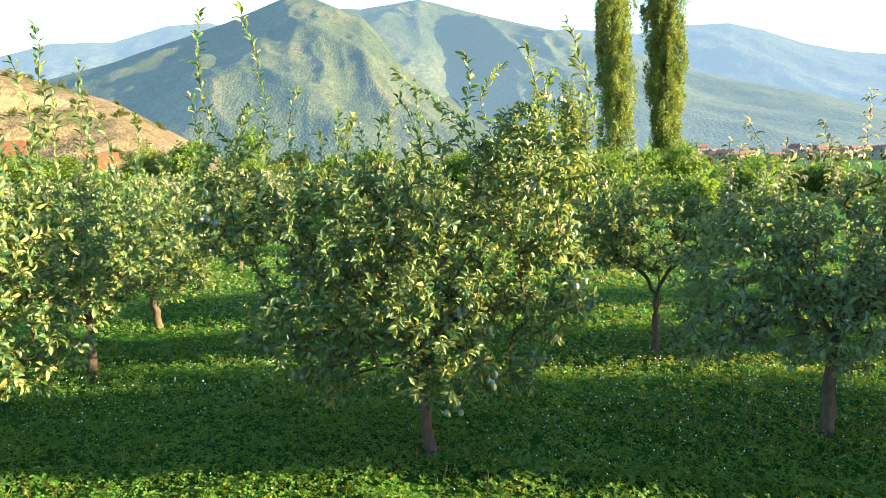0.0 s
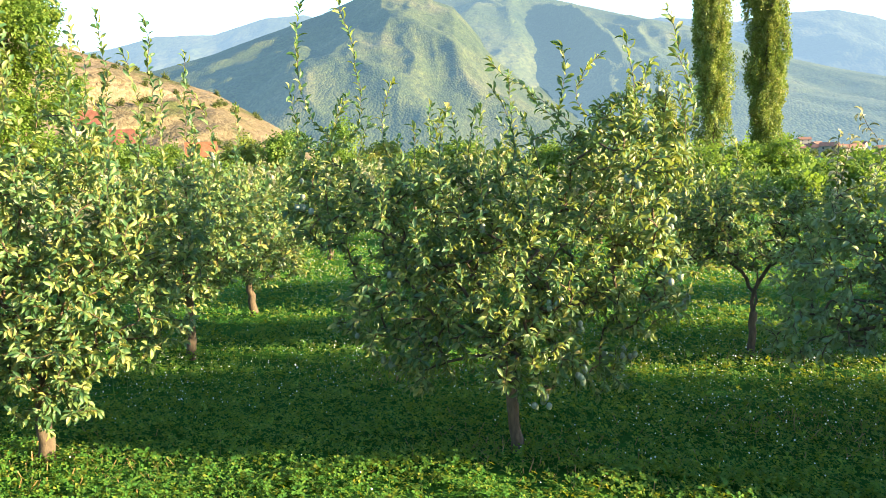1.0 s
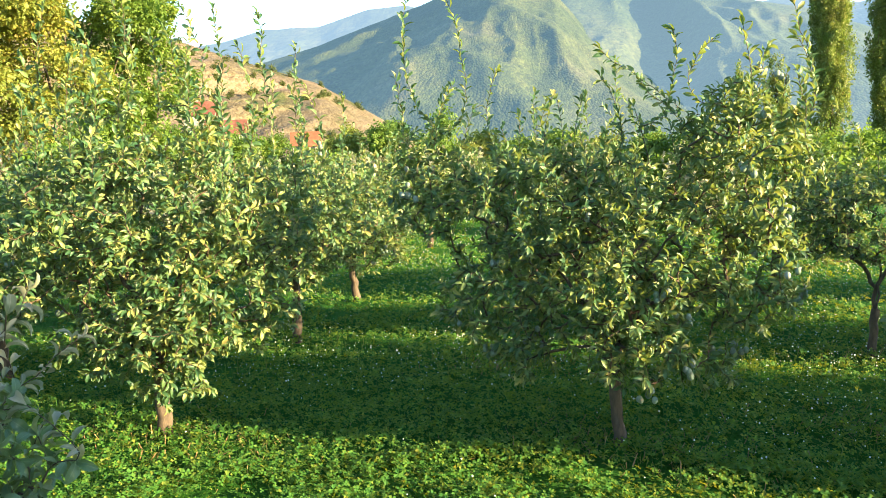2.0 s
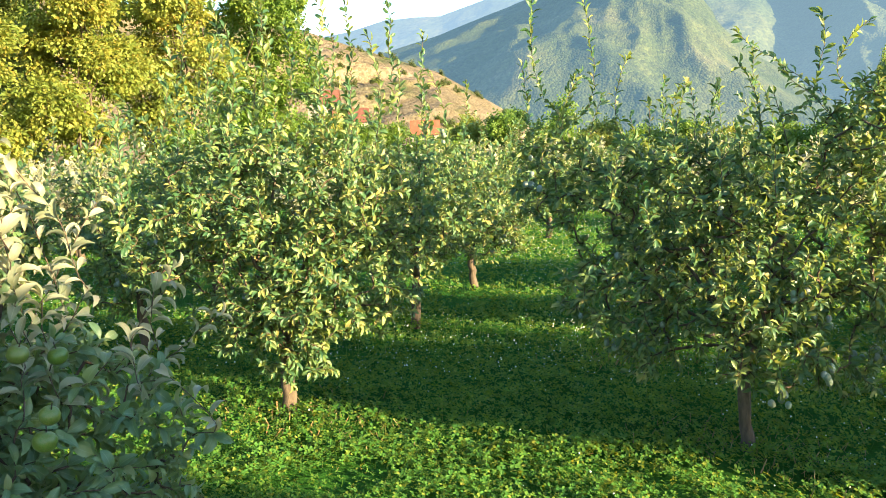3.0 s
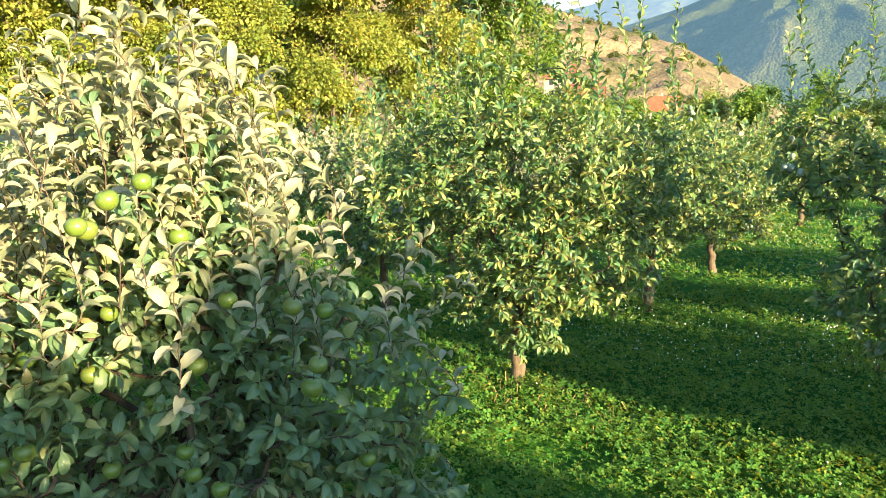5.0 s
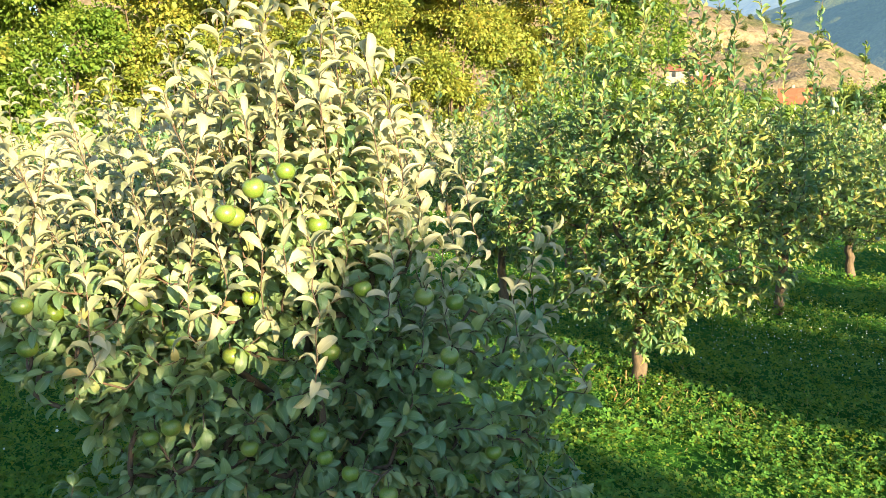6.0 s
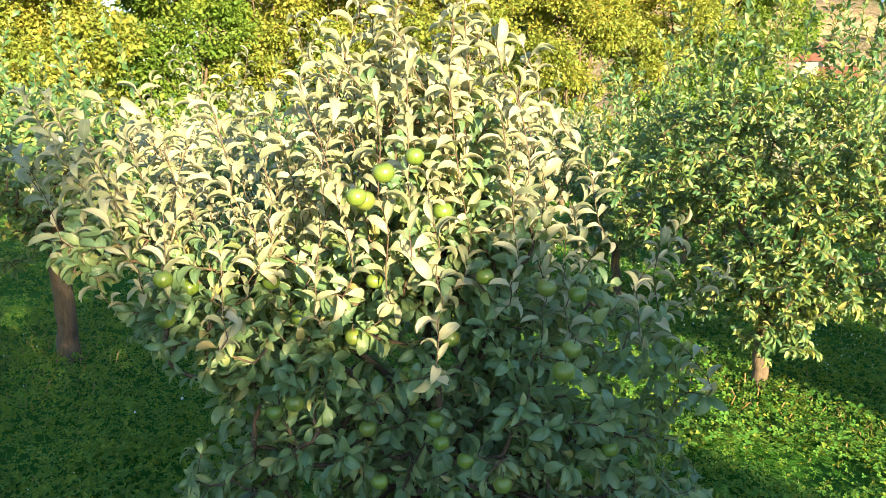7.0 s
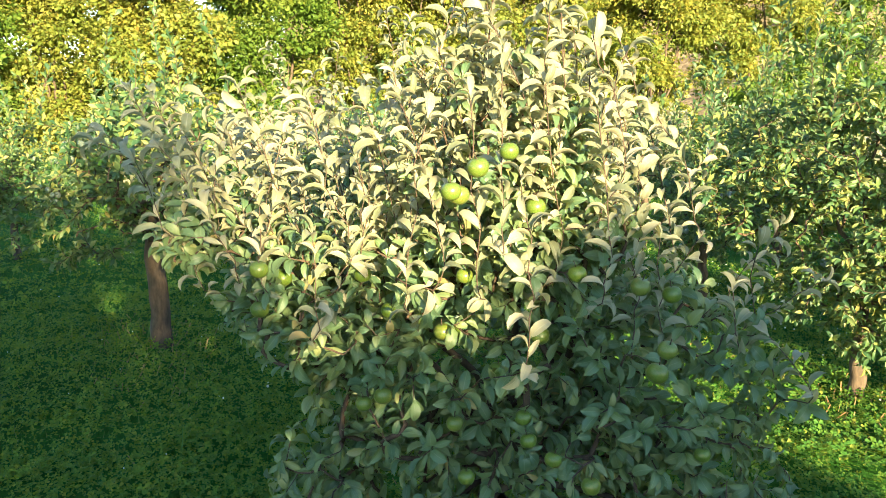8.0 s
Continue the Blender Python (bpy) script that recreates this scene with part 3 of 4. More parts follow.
# ---- the orchard: trees seen close ----
C_TREE = dict(
    blobs=[(0, 0, 1.15, 0.62, 0.6, 0.5, 5), (-0.72, 0, 0.95, 0.40, 0.45, 0.36, 2.4), (-0.45, 0, 1.5, 0.5, 0.45, 0.36, 3), (0.66, 0, 1.68, 0.36, 0.4, 0.48, 4.0),
           (0.72, 0, 1.1, 0.32, 0.4, 0.33, 2), (0.1, -0.35, 0.78, 0.33, 0.3, 0.3, 1.6), (-1.15, 0.1, 1.6, 0.28, 0.32, 0.36, 1.4), (-0.55, -0.1, 0.6, 0.22, 0.25, 0.18, 0.6), (0.48, 0, 0.6, 0.24, 0.25, 0.2, 0.6)],
    shoots=[(-1.27, 0.1, 2.74, 0.75), (-1.04, 0.15, 2.76, 0.85), (-1.37, 0.1, 2.25, 0.4), (-0.97, 0.0, 2.19, 0.45), (-0.71, 0.05, 2.26, 0.5), (-0.57, 0, 2.0, 0.3), (-0.36, -0.05, 2.1, 0.4),
            (-0.22, 0.1, 2.06, 0.4), (-0.1, 0, 2.2, 0.5), (0.08, 0.1, 2.02, 0.35), (0.3, 0, 2.42, 0.5), (0.65, -0.05, 2.44, 0.5), (0.88, 0.05, 2.58, 0.65), (0.78, 0, 2.3, 0.4), (0.95, -0.1, 2.1, 0.4)])
orchard_tree("plum_tree", (-0.487, 4.89, 0), "leafy plum tree with upright whips and pale trunk", 11, **C_TREE, arcs=[((0.40, 0, 1.90), (-0.09, -0.05, 2.34)), ((0.42, 0, 1.85), (0.12, 0.05, 2.16))], trunk_top=(-0.06, 0.02, 0.55), trunk_r=0.038, leaf=PLUM,
             twigs=1250, gap=0.0085, tuft=0.19, whip_count=150, reach_up=0.12, whip_len=(0.18, 0.48), size=0.057, fruit=(PLUM_MESH, 110, "plum"), fruit_size=0.042, single=300)

A_TREE = dict(
    blobs=[(0.75, 0.25, 1.35, 0.38, 0.42, 0.45, 2.6), (-0.75, 0.1, 1.3, 0.38, 0.42, 0.45, 2.2), (0.65, -0.1, 0.85, 0.28, 0.3, 0.28, 1.2), (0, 0, 1.15, 0.5, 0.5, 0.5, 5), (-0.35, 0, 1.45, 0.4, 0.42, 0.4, 3), (0.35, 0, 1.4, 0.42, 0.42, 0.4, 3), (0.2, -0.3, 0.8, 0.4, 0.3, 0.3, 2), (-0.3, -0.1, 0.75, 0.3, 0.3, 0.25, 1.4), (0, 0, 1.8, 0.5, 0.4, 0.2, 2), (0.1, -0.2, 0.5, 0.3, 0.25, 0.22, 1.0)],
    shoots=[(-0.3, 0, 2.70, 0.65), (-0.09, 0.05, 2.85, 0.75), (0.02, -0.1, 2.87, 0.75), (-0.45, 0, 2.75, 0.65), (0.12, 0.1, 2.60, 0.55), (0.27, 0, 2.90, 0.75), (0.38, -0.1, 2.55, 0.55), (0.52, 0.1, 2.75, 0.70),
            (0.66, 0, 2.50, 0.55), (0.8, 0.05, 2.70, 0.65), (-0.6, 0, 2.45, 0.55), (-0.2, -0.2, 2.55, 0.55), (1.02, 0.1, 2.50, 0.65), (0.2, 0.2, 2.65, 0.55)])
orchard_tree("plum_tree", (-3.389, 4.436, 0), "leafy plum tree with a sunlit trunk base and many whips", 12, **A_TREE, trunk_top=(0.02, 0.03, 0.5), trunk_r=0.05, leaf=PLUM, turn=30,
             twigs=1200, gap=0.0088, tuft=0.19, whip_count=330, reach_up=0.18, whip_len=(0.26, 0.78), size=0.058, fruit=(PLUM_MESH, 40, "plum"), fruit_size=0.042, single=300)

# the near apple tree: its x runs across the view of the last seconds, its y away from it
APPLE_AT, APPLE_TURN = (-2.42, 1.30, 0), 64.5
_inv = pose(*APPLE_AT, 0, 0, APPLE_TURN).inverted()
APPLES = [(-1.75, 1.47, 1.27), (-1.82, 1.50, 1.19), (-1.96, 0.99, 1.68), (-1.95, 0.96, 1.69), (-1.99, 1.05, 1.74), (-1.99, 1.83, 0.81), (-2.14, 1.29, 0.91), (-2.37, 0.93, 1.04), (-2.46, 0.61, 1.44), (-2.60, 0.63, 1.29),
          (-2.02, 1.16, 1.77), (-2.05, 1.39, 1.42), (-2.46, 0.91, 1.39), (-2.33, 1.11, 1.22), (-2.33, 1.15, 1.20), (-2.19, 1.36, 1.21), (-2.22, 1.24, 1.11), (-2.10, 1.26, 1.0), (-2.16, 1.10, 0.83), (-2.05, 1.33, 0.88),
          (-1.97, 1.40, 0.82), (-2.25, 1.15, 1.40), (-1.97, 1.56, 1.38), (-2.40, 0.88, 1.01), (-2.27, 1.12, 0.95), (-2.41, 1.08, 1.24), (-2.45, 1.0, 1.27), (-2.10, 1.29, 1.61), (-2.62, 0.72, 1.37), (-1.99, 1.68, 1.34)]
_rng = np.random.default_rng(3)
TOWER = []
for k in range(44):
    r, a = 0.44 * math.sqrt((k + 0.5) / 44), 2.4 * k
    TOWER.append((0.07 + r * math.cos(a), -0.18 + 0.7 * r * math.sin(a), 2.40 - 1.35 * r + _rng.normal(0, 0.05), 0.50))
SIDE = []
for k in range(22):
    x, y, z = -0.14 - 0.88 * k / 21, _rng.uniform(-0.3, 0.25), 1.86 + _rng.normal(0, 0.07)
    SIDE.append(((x * 0.86, y, z - 0.42), (x * 1.12, y * 1.1, z)))
orchard_tree("apple_tree", APPLE_AT, "broad apple tree with grey-green leaves and green apples", 21,
             blobs=[(0, 0, 1.12, 0.60, 0.45, 0.4, 5.5), (0.08, -0.12, 1.55, 0.36, 0.3, 0.28, 3.6), (-0.42, -0.05, 1.32, 0.36, 0.35, 0.26, 2.8), (0.55, -0.05, 1.05, 0.36, 0.36, 0.32, 2.6), (0, -0.1, 0.72, 0.72, 0.45, 0.34, 6.5), (-0.05, -0.2, 0.40, 0.6, 0.38, 0.26, 3.6),
                    (-0.80, 0.0, 1.5, 0.24, 0.2, 0.12, 0.7), (0.08, -0.18, 1.85, 0.20, 0.18, 0.2, 1.3), (0.68, -0.1, 0.62, 0.30, 0.28, 0.30, 2.0)],
             shoots=TOWER + [(0.40, 0, 1.80, 0.35), (0.5, -0.2, 1.5, 0.3), (0.46, 0.1, 1.66, 0.35)],
             arcs=SIDE + [((0.5, 0.15, 1.25), (0.79, 0.245, 1.72)), ((0.62, 0.05, 1.15), (0.965, 0.085, 1.49)), ((0.7, 0, 1.05), (1.06, -0.02, 1.32)), ((-0.7, 0, 1.42), (-1.14, -0.07, 1.79)), ((-0.7, 0, 1.45), (-0.99, 0, 1.82)), ((-0.6, 0, 1.5), (-0.85, 0.05, 1.92))],
             trunk_top=(0.02, -0.03, 0.62), trunk_r=0.05, leaf=APPLE, turn=APPLE_TURN, twigs=2000, gap=0.0130, size=0.061, whip_count=170, whip_len=(0.16, 0.36), reach_up=0.25, young=YOUNG, sunlit_above=1.95, level=0.35, tuft=0.24,
             fruit=(APPLE_MESH, 30, "apple"), fruits=[tuple(_inv @ Vector(p).lerp(Vector((-0.24, 0.14, 1.93)), 0.075) + Vector((0, 0, 0.023))) for p in APPLES], fruit_size=0.051, single=300, angle=46, droop=0.42)

R_BLOBS = [(0.05, 0, 1.15, 0.52, 0.48, 0.42, 4), (-0.55, 0, 1.05, 0.40, 0.42, 0.45, 3), (0.62, 0, 1.15, 0.44, 0.45, 0.45, 3), (0, -0.2, 0.8, 0.55, 0.42, 0.28, 2.8), (-0.35, 0, 1.4, 0.32, 0.38, 0.22, 1.4), (0.4, 0, 1.5, 0.42, 0.4, 0.25, 1.8), (-0.75, -0.1, 0.75, 0.25, 0.3, 0.22, 1.0)]
R_SHOOTS = [(-0.6, 0, 1.85, 0.4), (-0.48, 0, 1.98, 0.4), (-0.25, 0.05, 1.85, 0.35), (0.05, 0, 1.82, 0.4), (0.17, -0.1, 2.12, 0.5), (0.29, -0.1, 2.08, 0.55), (-0.08, -0.1, 1.95, 0.4), (0.36, -0.05, 1.98, 0.4), (0.55, 0, 2.1, 0.4), (0.75, 0.1, 2.0, 0.4), (-0.1, 0.1, 1.8, 0.3)]
orchard_tree("apple_tree", (1.963, 5.183, 0), "shaded apple tree with drooping blue-green leaves", 22, blobs=R_BLOBS, shoots=R_SHOOTS, trunk_top=(0.03, 0, 0.6), trunk_r=0.043, leaf=APPLE,
             twigs=1250, gap=0.0130, size=0.051, level=0.4, whip_count=70, young=YOUNG, fruit=(APPLE_MESH, 14, "apple"), fruit_size=0.06, single=300, angle=30, droop=0.35)
orchard_tree("apple_tree", (-4.0, 1.5, 0), "apple tree with pale sunlit whips", 23, blobs=[(x * 0.7, y, z + 0.1, a * 0.85, q, e * 0.9, wt) for x, y, z, a, q, e, wt in R_BLOBS], shoots=[(x * 0.9, y - 0.1, z + 0.15, 0.45) for x, y, z, _ in R_SHOOTS], trunk_top=(0, 0, 0.6), trunk_r=0.043, leaf=APPLE, turn=60,
             twigs=520, gap=0.018, size=0.060, level=0.4, whip_count=160, reach_up=0.15, young=YOUNG, fruit=(APPLE_MESH, 10, "apple"), fruit_size=0.06, angle=30, droop=0.3)
orchard_tree("plum_tree", (1.281, 7.183, 0), "low open plum tree in the shade", 24, blobs=[(0, 0, 1.12, 0.5, 0.5, 0.36, 3), (-0.5, 0, 1.1, 0.36, 0.38, 0.34, 2.4), (0.5, 0, 1.1, 0.36, 0.38, 0.34, 2.4)], shoots=[(0.1, 0, 1.5, 0.3), (-0.2, 0.1, 1.45, 0.3)],
             trunk_top=(0.0, 0, 0.38), trunk_r=0.035, leaf=PLUM_MID, twigs=620, gap=0.011, tuft=0.16, size=0.050, whip_count=30)

# ---- middle distance: a few patterns of plum and apple trees, set out in rows ----
MID_BLOBS = [(0, 0, 1.2, 0.55, 0.55, 0.5, 5), (-0.45, 0.1, 1.4, 0.42, 0.42, 0.4, 3), (0.45, -0.1, 1.4, 0.42, 0.42, 0.4, 3), (0.1, -0.3, 0.9, 0.45, 0.35, 0.28, 2), (-0.3, 0.3, 0.95, 0.4, 0.35, 0.3, 2)]
MID_BLOBS = [(x * 1.15, y * 1.15, z * 0.80, a * 1.12, q * 1.12, e * 0.90, wt) for x, y, z, a, q, e, wt in MID_BLOBS]
MID_SHOOTS = [(-0.55, 0, 1.9, 0.4), (-0.3, 0.2, 2.2, 0.6), (-0.1, -0.1, 2.1, 0.55), (0.1, 0.1, 2.35, 0.75), (0.3, -0.1, 2.05, 0.5), (0.5, 0.15, 2.25, 0.6), (0.7, 0, 1.8, 0.4), (0, 0.3, 1.95, 0.4), (-0.4, -0.3, 1.85, 0.4)]


def varied(seed, blobs, shoots):
    rng = np.random.default_rng(seed)
    return ([tuple(np.r_[np.array(b[:3]) + rng.normal(0, 0.08, 3), np.array(b[3:6]) * rng.uniform(0.85, 1.15), b[6]]) for b in blobs],
            [tuple(np.r_[np.array(s[:3]) + rng.normal(0, 0.1, 3), s[3]]) for s in shoots])


_b, _s = varied(31, MID_BLOBS, MID_SHOOTS)
plum_a = orchard_tree("plum_tree", (-3.66, 6.8, 0), "plum tree with dusty fruit in a shaded row", 31, _b, _s, (0.02, 0, 0.6), 0.045, PLUM_MID, twigs=520, gap=0.0118, tuft=0.20, size=0.063, whip_count=70, reach_up=0.12, whip_len=(0.2, 0.5), fruit=(PLUM_MESH, 36, "plum"), fruit_size=0.043)
_b, _s = varied(32, MID_BLOBS, MID_SHOOTS)
plum_b = orchard_tree("plum_tree", (-5.6, 5.3, 0), "plum tree with dusty fruit in a shaded row", 32, _b, _s, (-0.03, 0, 0.55), 0.045, PLUM_MID, twigs=520, gap=0.0118, tuft=0.20, size=0.063, whip_count=70, reach_up=0.12, whip_len=(0.2, 0.5), fruit=(PLUM_MESH, 44, "plum"), fruit_size=0.043)
_b, _s = varied(33, [(x * 1.2, y * 1.15, z * 1.48, a * 1.16, q * 1.1, e * 1.23, wt) for x, y, z, a, q, e, wt in MID_BLOBS], [(x * 1.4, y, z * 1.1, q) for x, y, z, q in MID_SHOOTS])
plum_d = orchard_tree("plum_tree", (-6.546, 0.725, 0), "plum tree with clusters of pale fruit above a bare grey trunk", 33, _b, _s, (0.05, 0, 0.85), 0.078, PLUM_MID, twigs=760, gap=0.011, tuft=0.16, size=0.060, fruit=(PLUM_MESH, 70, "plum"), fruit_size=0.045)
for i, (x, y, src) in enumerate([(-3.88, 8.67, plum_b), (-4.47, 11.49, plum_a), (-4.27, 12.6, plum_b), (0.72, 8.97, plum_a), (-1.0, 7.1, plum_b), (-6.3, 7.0, plum_a), (-11.0, -0.41, plum_b), (-8.6, 2.6, plum_a), (-6.4, 3.0, plum_b)]):
    copy_thing(src, pose(x, y, 0, 0, 0, 55 * i + 20) @ Matrix.Scale(0.84 if i < 3 else 1.0, 4, (0, 0, 1)))
# unseen trees, added out of view on the sun's side to shade this part
_b, _s = varied(36, [(x * 0.9, y * 0.9, z * 1.56 + 0.1, a * 0.98, q * 0.98, e * 1.43, wt) for x, y, z, a, q, e, wt in MID_BLOBS], [])
shade_plum = orchard_tree("plum_tree", (4.0, 1.85, 0), "unseen plum tree added to shade the orchard", 36, _b, _s, (0.0, 0, 0.55), 0.06, PLUM_LOW, twigs=800, gap=0.016, size=0.085, whip_count=0, far=True)
for i, (x, y, k, h) in enumerate([(6.5, 1.75, 1, 1.05), (8.9, 1.65, 1, 1.1), (11.4, 1.5, 1, 1.1), (4.2, 0.45, 1.08, 1.2), (4.0, -1.3, 1, 1.15), (5.8, -0.55, 1, 1.2), (-3.1, -1.05, 0.95, 1), (-5.4, -1.4, 1, 1), (-8.0, -1.9, 1, 1),
                                  (14.2, 0.1, 1.8, 2.1), (14.6, -2.7, 1.8, 2.6), (17.5, -0.6, 1.8, 2.3),
                                  (4.6, 4.5, 0.85, 0.85), (7.2, 4.3, 0.85, 0.92), (9.5, 3.9, 0.9, 0.86), (8.5, 5.1, 0.75, 1.2), (4.8, 6.95, 0.8, 1), (7.4, 6.75, 0.85, 1), (10.0, 6.5, 0.85, 1), (5.2, 8.9, 0.8, 1), (7.8, 9.0, 0.8, 1)]):
    copy_thing(shade_plum, pose(x, y, 0, 0, 0, 40 + 77 * i) @ Matrix.Diagonal((k, k, h, 1)))


LOW_BLOBS = [(x / 1.15, y / 1.15, z * 0.74, a / 1.12, q / 1.12, e * 0.78, wt) for x, y, z, a, q, e, wt in MID_BLOBS]
LOW_SHOOTS = [(x, y, z * 0.66, 0.3) for x, y, z, _ in MID_SHOOTS]
_b, _s = varied(34, LOW_BLOBS, LOW_SHOOTS)
far_a = orchard_tree("orchard_tree", (-9.0, 6.6, 0), "orchard tree in a distant sunlit row", 34, _b, _s, (0, 0, 0.6), 0.05, PLUM_LOW, twigs=230, gap=0.032, size=0.10, far=True, whip_count=25)
_b, _s = varied(35, LOW_BLOBS, LOW_SHOOTS)
far_b = orchard_tree("orchard_tree", (-8.2, 9.4, 0), "distant apple tree, sunlit paleness painted into its leaves", 35, _b, _s, (0, 0, 0.6), 0.05, APPLE_FAR_SUNLIT, twigs=230, gap=0.032, size=0.105, far=True, whip_count=25)
_rng = np.random.default_rng(77)
for row in range(9):
    y = 9.3 + 2.5 * row
    for col in range(14):
        x = -27.5 + 2.75 * col + _rng.normal(0, 0.2)
        if x > 1.5 or (y < 14 and -8 < x < 2.5) or (x < -9.6 and y < 8) or (-4.4 < x < -2.2 and y < 15):
            continue
        copy_thing(far_a if _rng.uniform() < 0.45 else far_b, pose(x, y + _rng.normal(0, 0.2), float(ground_z(x, y)), 0, 0, _rng.uniform(0, 360)))
for row in range(4):
    for col in range(5):
        x, y = -10.5 - 3.2 * col + _rng.normal(0, 0.2), 1.6 + 2.3 * row + _rng.normal(0, 0.2)
        copy_thing(far_b if _rng.uniform() < 0.6 else far_a, pose(x, y, 0, 0, 0, _rng.uniform(0, 360)))


# ---- tall trees round the orchard ----
SPRIG = sprig_shape(2, 0.36, 0.085)
TUFT = sprig_shape(2, 0.42, 0.15)
LEAFLET = (PLUM_SHAPE_FAR[0] * np.array((1.3, 1.0, 1.0)), PLUM_SHAPE_FAR[1], PLUM_SHAPE_FAR[2])


def tall_tree(name, at, label, seed, height, blobs, leafing, twigs, per, size, trunk_r=0.2, clear=0.2, up=0.0, group="tall trees", clump=1.0):
    """A large tree: trunk, limbs and a crown of many sprigs in uneven clumps."""
    base = new(name)
    base.matrix_basis = pose(at[0], at[1], float(ground_z(at[0], at[1])), 0, 0, 0)
    tagged(base, label, "tree", group)
    rng = np.random.default_rng(seed)
    n = 24 if up else 8
    wob = 0.03 if not up else 0.008
    trunk = [(rng.normal(0, wob) * k, rng.normal(0, wob) * k, -0.1 + height * clear * k / (n - 1)) for k in range(n)]
    g = Growth(seed, trunk)
    if up:
        g.first = 1
    for b in ([] if up else blobs):
        g.reach(b[:3], 0.3, 0.5, 0.1, start=n - 1 - int(rng.integers(0, 3)))
    limbs = len(g.chains)
    total = sum(b[6] for b in blobs)
    ends = []
    for b in blobs:
        ends += [in_blob(rng, b, 0.6) for _ in range(int(twigs * b[6] / total))]
    ends.sort(key=lambda p: np.linalg.norm(p - np.array(trunk[-1])))
    for p in ends:
        g.reach(p, 0.3, 0.35, up)
    P = np.array(g.P)
    R = g.radii(0.006, 0.45, trunk_r * 0.6)
    v, f, u = tube(trunk, trunk_r * np.linspace(1.25, 0.2 if up else 0.8, n), 10, rng.normal(0, trunk_r * 0.06, (n, 10)))
    part("trunk", mesh_of("trunk", v, f, BARK), base)
    for c in g.chains[:limbs]:
        part("limb", mesh_of("limb", *tube(P[c], np.minimum(R[c], trunk_r * 0.6), 6)[:2], BARK), base)
    wood = [tube(P[c], np.minimum(R[c], trunk_r * 0.5), 3) for c in g.chains[limbs:]]
    tagged(part("wood", mesh_of("wood", *joined(wood)[:2], TWIG), base), kind="stuff")
    X, D, U = [], [], []
    for c in g.chains[limbs:]:
        tip = P[c[-1]]
        k = int(per * rng.uniform(0.6, 1.4))
        spread = rng.uniform(0.25, 0.55) * clump
        off = unit(rng.normal(size=(k, 3))) * (rng.uniform(0, 1, (k, 1)) ** 0.5) * spread * np.array((0.6, 0.6, 2.0) if up else (1.15, 1.15, 0.8))
        X.append(tip + off)
        D.append(off / spread + np.array((0, 0, 0.9 if up else -0.25)) + rng.normal(0, 0.3, (k, 3)))
        U.append(off / spread * 0.8 + np.array((0, 0, 0.35)) + rng.normal(0, 0.6, (k, 3)))
    X, D, U = np.concatenate(X), np.concatenate(D), np.concatenate(U)
    shape, mat = leafing
    v, f, u = strewn(shape, X, frames_of(D, U), size * rng.lognormal(0, 0.25, len(X)))
    tagged(part("crown", mesh_of("crown", v, f, mat, u), base), kind="stuff")
    return base


def polar(az, r):
    return r * math.sin(radians(az)), r * math.cos(radians(az))


def round_blobs(seed, w, z0, z1, n, wobble=0.25):
    rng = np.random.default_rng(seed)
    out = []
    for k in range(n):
        z = z0 + (z1 - z0) * (k + 0.5) / n
        prof = math.sin(math.pi * (0.15 + 0.75 * (k + 0.5) / n)) ** 0.6
        a = k * 2.4
        rr = w * prof
        out.append((0.45 * rr * math.cos(a), 0.45 * rr * math.sin(a), z + rng.normal(0, 0.2), rr * rng.uniform(0.45, 0.65), rr * rng.uniform(0.45, 0.65), (z1 - z0) / n * rng.uniform(0.8, 1.3), rr * rr))
    return out


BELT = [(-38.4, 44, 14, 3.2, WALNUT_LEAF, "walnut_tree", "bright green walnut tree with large compound leaves"), (-44.6, 41, 14, 3.1, BELT_LEAF, "ash_tree", "tall ash tree with yellowing orange-tinted leaves"),
        (-49.8, 37, 12, 2.3, BELT_LEAF, "ash_tree", "tall ash tree with yellowing leaves"), (-58.0, 35, 13, 2.8, BELT_LEAF, "ash_tree", "broad ash tree with orange-tinted leaves"), (-53.4, 50, 15, 1.6, POPLAR_LEAF, "poplar_tree", "slim grey-green poplar between ashes"),
        (-64.0, 36, 12, 2.7, BELT_LEAF, "ash_tree", "tall ash tree with yellowing leaves"), (-70.2, 37, 12, 2.8, BELT_LEAF, "ash_tree", "tall ash tree with yellowing leaves"), (-76.4, 36, 12, 2.7, WALNUT_LEAF, "walnut_tree", "bright green walnut tree at the orchard's edge"),
        (-82.8, 35, 11, 2.8, BELT_LEAF, "ash_tree", "broad ash tree with orange-tinted leaves"), (-89.2, 36, 12, 2.8, BELT_LEAF, "ash_tree", "tall ash tree with yellowing leaves"), (-95.8, 35, 11, 2.7, WALNUT_LEAF, "walnut_tree", "bright green walnut tree at the orchard's edge")]
for i, (az, r, h, w, mat, nm, lab) in enumerate(BELT):
    tall_tree(nm, polar(az, r), lab, 50 + i, h, round_blobs(50 + i, w * 1.1, 0.8, h, 9), (LEAFLET, mat), 230, 210, 0.155, 0.2, 0.12, clump=1.55)

